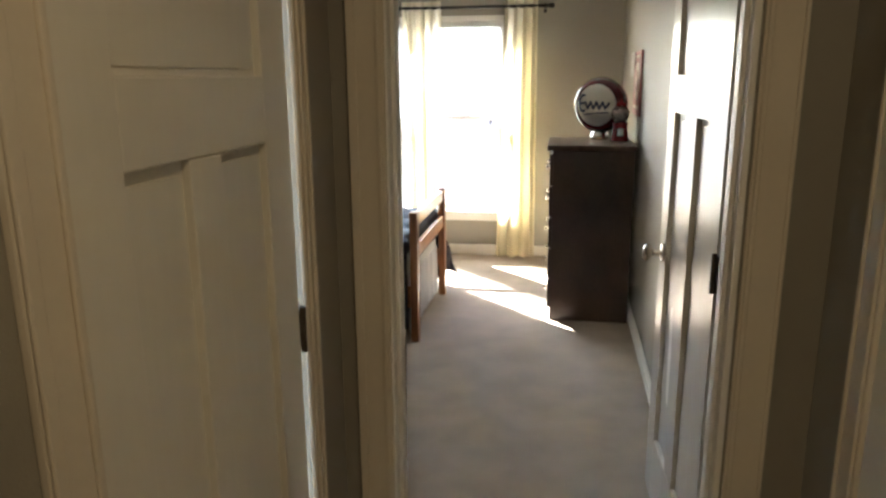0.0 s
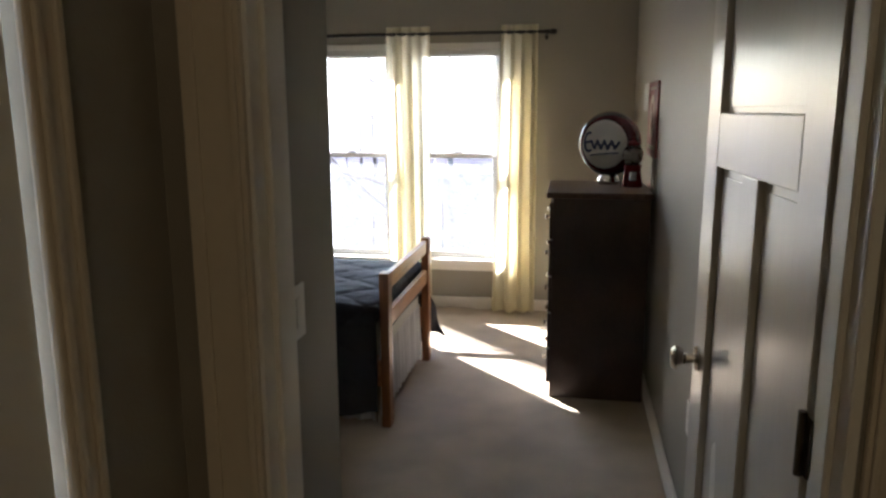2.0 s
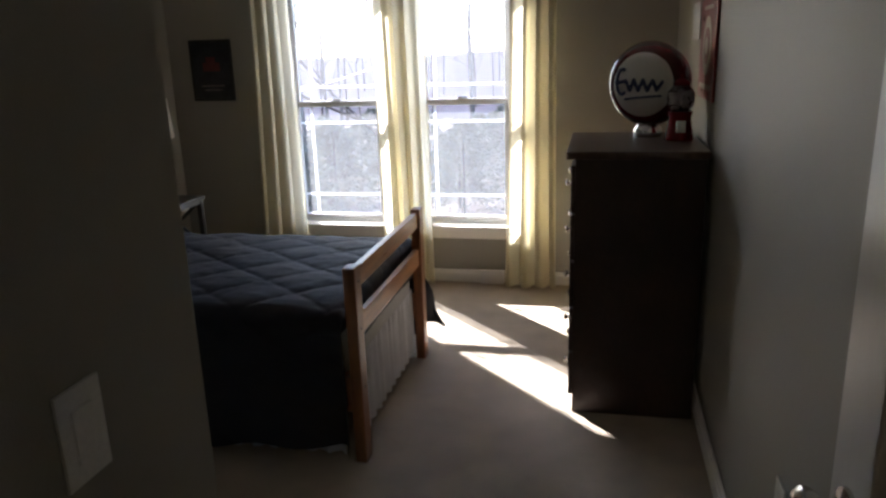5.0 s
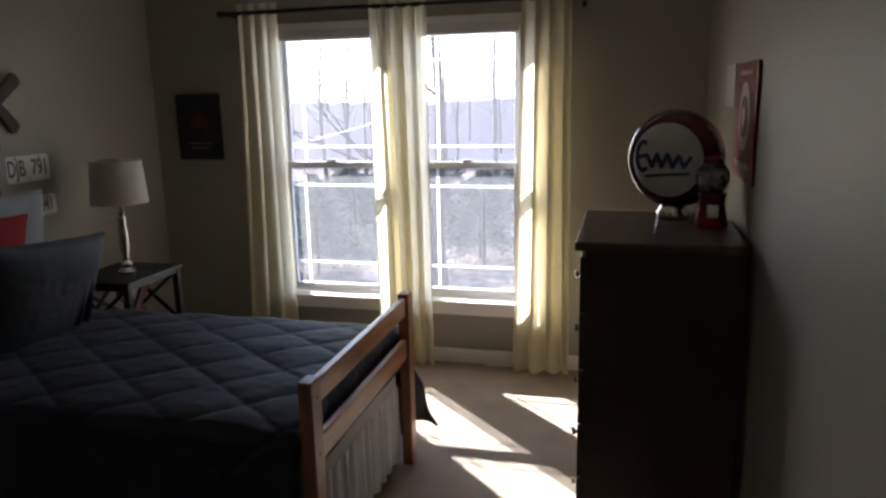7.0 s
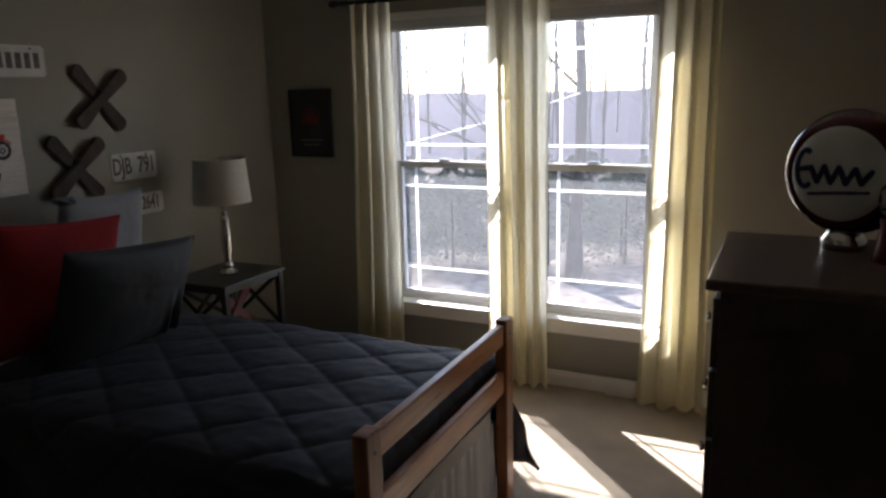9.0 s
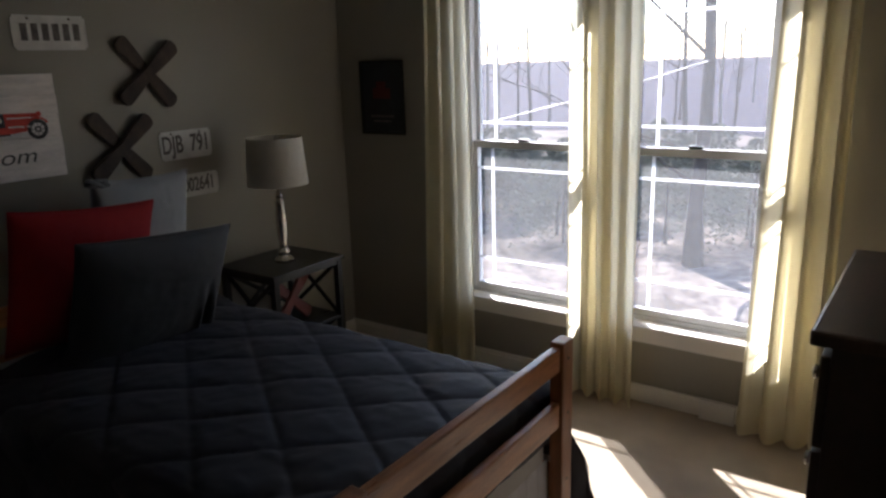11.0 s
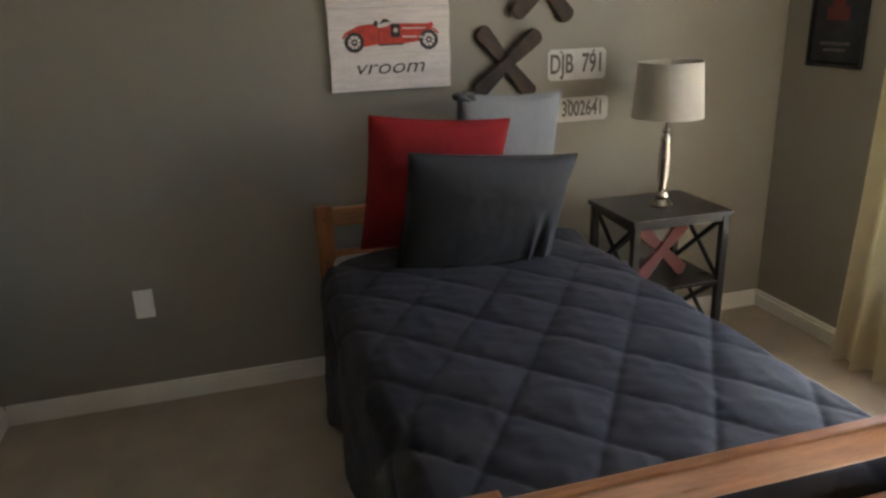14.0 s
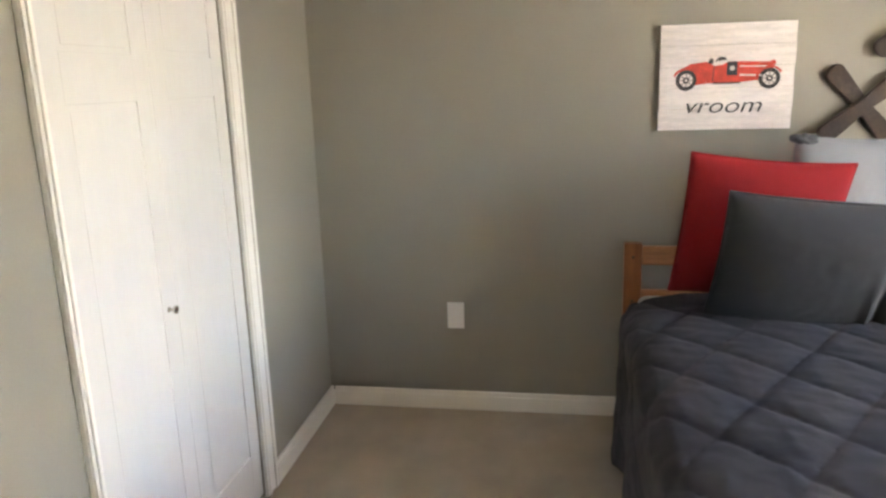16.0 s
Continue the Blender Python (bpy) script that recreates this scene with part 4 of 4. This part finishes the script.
def plate(name, y0, y1, z0, z1, words, ink, label):
    root = thing(name, (W_X, (y0 + y1) / 2, (z0 + z1) / 2), label, "licence plate")
    h, n = z1 - z0, 0.009
    part("sheet_metal", boxes((W_X + 0.002, y0, z0 + n, W_X + 0.0045, y1, z1 - n), (W_X + 0.002, y0 + n, z0, W_X + 0.0045, y1 - n, z0 + n), (W_X + 0.002, y0 + n, z1 - n, W_X + 0.0045, y1 - n, z1)), PLATE, root)
    part("rim", boxes((W_X + 0.0045, y0 + n, z0, W_X + 0.0062, y1 - n, z0 + 0.005), (W_X + 0.0045, y0 + n, z1 - 0.005, W_X + 0.0062, y1 - n, z1), (W_X + 0.0045, y0, z0 + n, W_X + 0.0062, y0 + 0.005, z1 - n), (W_X + 0.0045, y1 - 0.005, z0 + n, W_X + 0.0062, y1, z1 - n)), PLATE, root, "rust-spotted stamped rim")
    for y in (y0 + 0.22 * (y1 - y0), y1 - 0.22 * (y1 - y0)):
        part("bolt", lathe([(0.001, 0.0), (0.005, 0.0), (0.004, 0.003), (0.001, 0.0035)], 0, 0, 10, Matrix.Translation((W_X + 0.0045, y, z1 - 0.012)) @ Matrix.Rotation(radians(90), 4, "Y")), BRONZE, root, "small rusty bolt")
    sz = h
    m = Matrix.Translation((W_X + 0.0047, (y0 + y1) / 2, (z0 + z1) / 2)) @ Matrix.Rotation(radians(90), 4, "Z") @ Matrix.Rotation(radians(90), 4, "X")
    if words:
        split = words.split()
        for k, word in enumerate(split):
            off = 0 if len(split) == 1 else (k - 0.5) * 0.54 * (y1 - y0)
            wall_words(word, sz * 0.86, m @ Matrix.Translation((off, 0, 0)) @ Matrix.Diagonal((0.64, 1, 1, 1)), ink, "letters", root, 0.0012)
    else:
        part("letters", boxes(*[(W_X + 0.0045, y0 + 0.03 + k * 0.04, z0 + 0.035, W_X + 0.006, y0 + 0.055 + k * 0.04, z1 - 0.03) for k in range(6)]), ink, root)
    return root


plate("license_plate", 5.062, 5.330, 1.192, 1.320, "DJB   791", GREYINK, "white vintage licence plate with worn dark letters, on the wall")
plate("license_plate", 5.105, 5.348, 1.015, 1.118, "3002641", GREYINK, "small white licence plate with worn dark digits, on the wall")
plate("license_plate", 4.516, 4.798, 1.673, 1.800, "", GREYINK, "pale worn licence plate high on the wall")

# car picture on planks
PY0, PY1, PZ0, PZ1 = 4.150, 4.630, 1.200, 1.588
ps = thing("plank_sign", (W_X, (PY0 + PY1) / 2, (PZ0 + PZ1) / 2), "whitewashed plank sign with a red vintage racing car", "wall sign")
for i in range(5):
    z0 = PZ0 + (PZ1 - PZ0) * i / 5
    part("plank", boxes((W_X + 0.002, PY0 + 0.0015 * (i % 2), z0 + 0.0006, W_X + 0.022, PY1 - 0.002 * ((i + 1) % 2), z0 + (PZ1 - PZ0) / 5 - 0.0006), bevel=0.0012), WASH, ps)
FX = W_X + 0.0222


def flat_shape(name, outline, material, parent, lift=0.0, label=""):
    bm = bmesh.new()
    lo = [bm.verts.new((FX + lift, y, z)) for y, z in outline]
    hi = [bm.verts.new((FX + lift + 0.0008, y, z)) for y, z in outline]
    bm.faces.new(hi)
    bm.faces.new(lo[::-1])
    for i in range(len(lo)):
        j = (i + 1) % len(lo)
        bm.faces.new((lo[i], lo[j], hi[j], hi[i]))
    return part(name, bm, material, parent, label)


def circle(cy, cz, r, n=28):
    return [(cy + r * math.cos(2 * math.pi * k / n), cz + r * math.sin(2 * math.pi * k / n)) for k in range(n)]


cy, cz = 4.392, 1.405
flat_shape("car_body", [(cy - 0.175, cz - 0.012), (cy - 0.168, cz + 0.018), (cy - 0.13, cz + 0.040), (cy - 0.075, cz + 0.046), (cy - 0.045, cz + 0.030), (cy - 0.015, cz + 0.034), (cy + 0.005, cz + 0.045), (cy + 0.15, cz + 0.040), (cy + 0.162, cz + 0.02), (cy + 0.16, cz - 0.02), (cy + 0.06, cz - 0.030), (cy - 0.07, cz - 0.032), (cy - 0.11, cz - 0.038)], CARRED, ps, 0, "red printed car")
flat_shape("grille", [(cy - 0.001, cz - 0.006), (cy - 0.001, cz + 0.044), (cy + 0.036, cz + 0.044), (cy + 0.036, cz - 0.006)], TYRE, ps, 0.001)
flat_shape("badge", circle(cy + 0.018, cz + 0.02, 0.009), SIGNWHITE, ps, 0.002)
flat_shape("windscreen", [(cy - 0.045, cz + 0.044), (cy - 0.03, cz + 0.062), (cy - 0.012, cz + 0.062), (cy + 0.0, cz + 0.050), (cy - 0.02, cz + 0.050)], TYRE, ps, 0.0005)
flat_shape("running_board", [(cy - 0.05, cz - 0.036), (cy + 0.05, cz - 0.036), (cy + 0.05, cz - 0.030), (cy - 0.05, cz - 0.030)], TYRE, ps, 0.0012)
flat_shape("hood_stripe", [(cy + 0.045, cz + 0.024), (cy + 0.150, cz + 0.022), (cy + 0.150, cz + 0.026), (cy + 0.045, cz + 0.029)], WASH, ps, 0.0014)
flat_shape("exhaust", [(cy + 0.045, cz - 0.002), (cy + 0.125, cz - 0.006), (cy + 0.125, cz - 0.011), (cy + 0.045, cz - 0.008)], WASH, ps, 0.0014)
flat_shape("door_line", [(cy - 0.052, cz - 0.026), (cy - 0.049, cz - 0.026), (cy - 0.045, cz + 0.028), (cy - 0.048, cz + 0.029)], TYRE, ps, 0.0014)
flat_shape("seat_back", [(cy - 0.070, cz + 0.040), (cy - 0.062, cz + 0.058), (cy - 0.050, cz + 0.056), (cy - 0.050, cz + 0.036)], TYRE, ps, 0.0004)
flat_shape("headlamp", circle(cy + 0.160, cz + 0.036, 0.010, 16), CARRED, ps, 0.0016)
for wy, a0, a1 in ((cy - 0.145, 20, 160), (cy + 0.15, 30, 185)):
    outer = [(wy + 0.050 * math.cos(radians(a0 + (a1 - a0) * k / 10)), cz - 0.020 + 0.047 * math.sin(radians(a0 + (a1 - a0) * k / 10))) for k in range(11)]
    inner = [(wy + 0.041 * math.cos(radians(a1 - (a1 - a0) * k / 10)), cz - 0.020 + 0.040 * math.sin(radians(a1 - (a1 - a0) * k / 10))) for k in range(11)]
    flat_shape("mudguard", outer + inner, CARRED, ps, 0.0018)
for wy in (cy - 0.145, cy + 0.15):
    flat_shape("wheel", circle(wy, cz - 0.020, 0.038), TYRE, ps, 0.001)
    flat_shape("wheel_rim", circle(wy, cz - 0.020, 0.024), WASH, ps, 0.002)
    for k in range(8):
        a = 2 * math.pi * k / 8
        d, e = (math.cos(a), math.sin(a)), (-0.0014 * math.sin(a), 0.0014 * math.cos(a))
        flat_shape("spoke", [(wy + e[0], cz - 0.020 + e[1]), (wy - e[0], cz - 0.020 - e[1]), (wy + 0.024 * d[0] - e[0], cz - 0.020 + 0.024 * d[1] - e[1]), (wy + 0.024 * d[0] + e[0], cz - 0.020 + 0.024 * d[1] + e[1])], TYRE, ps, 0.003)
    flat_shape("wheel_disc", circle(wy, cz - 0.020, 0.012, 16), TYRE, ps, 0.0036)
    flat_shape("hub", circle(wy, cz - 0.020, 0.005, 12), WASH, ps, 0.0046)
wall_words("vroom", 0.088, Matrix.Translation((FX + 0.001, 4.388, 1.288)) @ Matrix.Rotation(radians(90), 4, "Z") @ Matrix.Rotation(radians(90), 4, "X") @ Matrix(((1.18, 0.32, 0, 0), (0, 0.92, 0, 0), (0, 0, 1, 0), (0, 0, 0, 1))), BLACKINK, "letters", ps, 0.0006, -0.006)

# dark picture on the window wall
pc = thing("framed_picture", (-2.405, N_Y, 1.40), "small dark print in a black frame on the window wall", "picture")
part("frame", boxes((-2.555, N_Y - 0.02, 1.208, -2.262, N_Y, 1.226), (-2.555, N_Y - 0.02, 1.582, -2.262, N_Y, 1.60), (-2.555, N_Y - 0.02, 1.226, -2.537, N_Y, 1.582), (-2.28, N_Y - 0.02, 1.226, -2.262, N_Y, 1.582), bevel=0.002), BLACKFRAME, pc)
part("print", boxes((-2.537, N_Y - 0.012, 1.226, -2.28, N_Y, 1.582)), DARKPRINT, pc)
part("printed_shape", boxes((-2.47, N_Y - 0.0128, 1.40, -2.35, N_Y - 0.0118, 1.455), (-2.445, N_Y - 0.0128, 1.455, -2.38, N_Y - 0.0118, 1.49)), REDWOOD, pc, "dull red printed shape")
part("printed_bar", boxes((-2.49, N_Y - 0.0128, 1.30, -2.33, N_Y - 0.0118, 1.312), (-2.47, N_Y - 0.0128, 1.275, -2.35, N_Y - 0.0118, 1.284)), GREYINK, pc, "dull grey printed bars")

# red sign on the east wall
sg = thing("enamel_sign", (E_X, 4.84, 1.47), "red enamel sign with a cream oval, above the dresser", "wall sign")
part("plate", boxes((E_X - 0.012, 4.70, 1.262, E_X - 0.001, 5.13, 1.652), bevel=0.003), SIGNRED, sg)
bm = bmesh.new()
for rr, off, nm, mtl in ((1.0, 0.0, "oval", SIGNWHITE), (0.62, 0.0012, "oval_centre", SIGNRED), (0.30, 0.0024, "oval_core", SIGNWHITE)):
    b2 = bmesh.new()
    pts = [(4.915 + 0.115 * rr * math.cos(a), 1.472 + 0.115 * rr * math.sin(a)) for a in [2 * math.pi * k / 36 for k in range(36)]]
    lo = [b2.verts.new((E_X - 0.012 - off, y, z)) for y, z in pts]
    hi = [b2.verts.new((E_X - 0.0132 - off, y, z)) for y, z in pts]
    b2.faces.new(hi)
    for i in range(36):
        b2.faces.new((lo[i], lo[(i + 1) % 36], hi[(i + 1) % 36], hi[i]))
    part(nm, b2, mtl, sg)
bm.free()
part("text_bar", boxes((E_X - 0.0135, 4.76, 1.302, E_X - 0.0118, 5.07, 1.322)), SIGNWHITE, sg)
part("text_bar", boxes((E_X - 0.0135, 4.79, 1.612, E_X - 0.0118, 5.04, 1.627)), SIGNWHITE, sg)
s2 = thing("paper_note", (E_X, 5.36, 1.60), "small pale metal tag on the wall beyond the sign", "wall sign")
part("sheet", boxes((E_X - 0.005, 5.24, 1.50, E_X - 0.001, 5.50, 1.66), bevel=0.001), SHEET, s2)


def outlet(m, label, switch=False):
    root = new("light_switch" if switch else "wall_outlet")
    root.matrix_world = m
    tagged(root, label, "light switch" if switch else "outlet")
    part("cover_plate", boxes((-0.036, -0.006, -0.058, 0.036, 0, 0.058), bevel=0.002), PLASTIC, root)
    if switch:
        part("rocker", boxes((-0.017, -0.010, -0.033, 0.017, -0.004, 0.033), bevel=0.002), PLASTIC, root)
    else:
        for z in (0.02, -0.02):
            part("socket", boxes((-0.016, -0.0075, z - 0.014, 0.016, -0.004, z + 0.014), bevel=0.003), PLASTIC, root)
    return root


outlet(pose(W_X, 3.345, 0.430, 0, 0, 90), "white wall outlet beside the bed")
outlet(pose(E_X, 3.31, 0.462, 0, 0, -90), "white wall outlet beside the open door")
outlet(pose(ALC_X, 2.475, 1.03, 0, 0, 90) @ Matrix.Diagonal((1.15, 1, 1.15, 1)), "white light switch inside the entry", True)
vt = thing("wall_box", (-0.56, N_Y - 0.02, 0), "small white cover box on the baseboard between curtains", "cover box")
part("cover", boxes((-0.635, N_Y - 0.045, 0.0, -0.485, N_Y - 0.0195, 0.092), bevel=0.004), PLASTIC, vt)
part("slots", boxes(*[(-0.62, N_Y - 0.0465, 0.02 + 0.012 * k, -0.50, N_Y - 0.0448, 0.024 + 0.012 * k) for k in range(5)]), TRIM, vt)

# ---- outside ----
GZ0 = -2.9
bm = bmesh.new()
gx = [-900, -500, -300, -200, -140, -100] + [-80 + 8 * k for k in range(21)] + [100, 140, 200, 300, 500, 900]
gy = [-900, -300, -60, -10] + [6.6 + 4 * k for k in range(16)] + [80, 100, 130, 170, 220, 300, 420, 600, 900]


def ground_z(x, y):
    d = max(0, y - 16)
    return GZ0 - 0.030 * min(d, 60) + 0.25 * noise.noise(Vector((x * 0.08, y * 0.08, 0)))


gv = [[bm.verts.new((x, y, ground_z(x, y))) for x in gx] for y in gy]
for j in range(len(gy) - 1):
    for i in range(len(gx) - 1):
        bm.faces.new((gv[j][i], gv[j][i + 1], gv[j + 1][i + 1], gv[j + 1][i]))
structure("ground", bm, GROUND, "pale leaf-strewn ground sloping away").data.polygons.foreach_set("use_smooth", [True] * ((len(gy) - 1) * (len(gx) - 1)))
bm = bmesh.new()
prev = None
for k in range(181):
    a = radians(-75 + 150 * k / 180)
    col = []
    for d0, z in ((46, -4.6), (60, -3.4), (85, -2.4), (120, -0.6), (170, 1.2), (230, 2.4)):
        x, y = d0 * math.sin(a), d0 * math.cos(a)
        t = z - 0.010 * d0 + (d0 / 120) * (0.6 * noise.noise(Vector((k * 0.10, d0 * 0.02, 0))) + 0.5 * noise.noise(Vector((k * 0.9, d0, 3))))
        col.append(bm.verts.new((x, y, t)))
    if prev:
        for q in range(5):
            bm.faces.new((prev[q], col[q], col[q + 1], prev[q + 1]))
    prev = col
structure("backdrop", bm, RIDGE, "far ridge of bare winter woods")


def tree(name, x, y, h, r, seed, material, label, spread=1.0, fork=0.35):
    rnd = random.Random(seed)
    z0 = ground_z(x, y) - 0.15
    root = thing(name, (x, y, z0), label, "tree", "winter trees")
    pts = [Vector((x, y, z0))]
    n = 9
    for k in range(n):
        pts.append(pts[-1] + Vector((rnd.uniform(-.09, .09) * spread, rnd.uniform(-.09, .09), h / n)))
    rad = lambda k: r * (1 - 0.88 * k / n) * (1.5 if k == 0 else 1)
    acc = ([], [])
    for k in range(n):
        tube(acc, pts[k], pts[k + 1] + (pts[k + 1] - pts[k]) * 0.02, rad(k), rad(k + 1), 10)
    part_of_lists("trunk", acc, material, root, (x, y, z0))
    acc = ([], [])

    def limb(p, d, length, rr, depth):
        q = p
        seg = 4
        for s in range(seg):
            d2 = (d + Vector((rnd.uniform(-.25, .25), rnd.uniform(-.25, .25), rnd.uniform(-.05, .22)))).normalized()
            e = q + d2 * length / seg
            tube(acc, q, e, rr * (1 - s / seg * 0.7), rr * (1 - (s + 1) / seg * 0.7), 5 if depth else 6)
            if depth < 2 and s > 0:
                for _ in range(2 if depth else 1):
                    side = (d2 + Vector((rnd.uniform(-1, 1), rnd.uniform(-1, 1), rnd.uniform(-.2, .8)))).normalized()
                    limb(e, side, length * 0.5, rr * 0.45, depth + 1)
            q, d = e, d2
    for k in range(int(n * fork), n):
        for _ in range(2):
            a = rnd.uniform(0, 6.28)
            limb(pts[k].lerp(pts[k + 1], rnd.random()), Vector((math.cos(a), math.sin(a), rnd.uniform(0.4, 1.0))).normalized(), h * 0.22 * (1.2 - 0.6 * k / n), rad(k) * 0.35, 0)
    part_of_lists("limbs", acc, material, root, (x, y, z0))
    return root


tree("tree", -4.17, 18.6, 14.0, 0.165, 11, BARK, "large bare grey-brown tree with forked limbs", 1.5, 0.2)
cable = thing("cable", (-3.95, 18.3, 0), "thin pale cable sloping from the large tree to the ground", "cable")
bm = bmesh.new()
far_x = -6.58 - (0.80 - GZ0 + 0.15) / 0.24
rod(bm, (-6.58, 20.0, 0.80), (-4.05, 18.4, 1.42), 0.013, 0.013, 6)
rod(bm, (far_x, 20.0, GZ0 - 0.15), (-6.58, 20.0, 0.80), 0.013, 0.013, 6)
part("line", bm, PLATE, cable)
spots = random.Random(21)
protos = [tree("tree", -10.5 + 2.6 * k, 27 + 3.3 * (k % 3), 11 + k % 3, 0.10 + 0.02 * (k % 3), 30 + k, BARK if k % 2 else PALEBARK, "slender bare winter tree") for k in range(4)]
for k in range(54):
    dist = spots.uniform(24, 90)
    ang = radians(spots.uniform(-42, 16))
    x, y = dist * math.sin(ang), dist * math.cos(ang) + 4
    p = protos[k % 4]
    copy_thing(p, pose(x, y, ground_z(x, y) - 0.15, 0, 0, spots.uniform(0, 360)) @ Matrix.Diagonal((1, 1, 1, 1)))


def evergreen(name, x, y, h, r, seed):
    rnd = random.Random(seed)
    z0 = ground_z(x, y) - 0.05
    root = thing(name, (x, y, z0), "young dull green evergreen shrub", "shrub", "evergreen shrubs")
    bm = bmesh.new()
    rod(bm, (x, y, z0), (x, y, z0 + h * 0.9), 0.05, 0.01, 8)
    part("trunk", bm, BARK, root)
    vs, fs = [], []
    for k in range(4200):
        v = rnd.random() ** 0.8
        rr = r * (1 - v) ** 0.6 * math.sqrt(rnd.random()) * (1 + 0.35 * math.sin(5 * v * 6.28)) + 0.03
        a = rnd.uniform(0, 6.28)
        c = Vector((x + rr * math.cos(a) * (1 + 0.3 * math.sin(3 * a + seed)), y + rr * math.sin(a), z0 + h * (0.06 + 0.94 * v)))
        d = Vector((math.cos(a), math.sin(a), rnd.uniform(-.2, .5))).normalized() * rnd.uniform(.07, .15)
        s = Vector((rnd.uniform(-1, 1), rnd.uniform(-1, 1), rnd.uniform(-1, 1))).normalized() * 0.03
        i = len(vs)
        vs += [c - s, c + s, c + d]
        fs.append((i, i + 1, i + 2))
    me = bpy.data.meshes.new("crown")
    me.from_pydata(vs, [], fs)
    me.materials.append(EVERGREEN)
    cr = new("crown", me)
    cr.parent = root
    cr.matrix_parent_inverse = Matrix.Translation(-Vector((x, y, z0)))
    return root


eg = [evergreen("shrub", -5.4, 20.5, 2.6, 1.4, 1), evergreen("shrub", -1.9, 23.5, 2.3, 1.35, 2)]
for k in range(44):
    dist, ang = spots.uniform(17, 32), radians(spots.uniform(-42, 8))
    x, y = dist * math.sin(ang), dist * math.cos(ang) + 4
    copy_thing(eg[k % 2], pose(x, y, ground_z(x, y) - 0.05, 0, 0, spots.uniform(0, 360)))
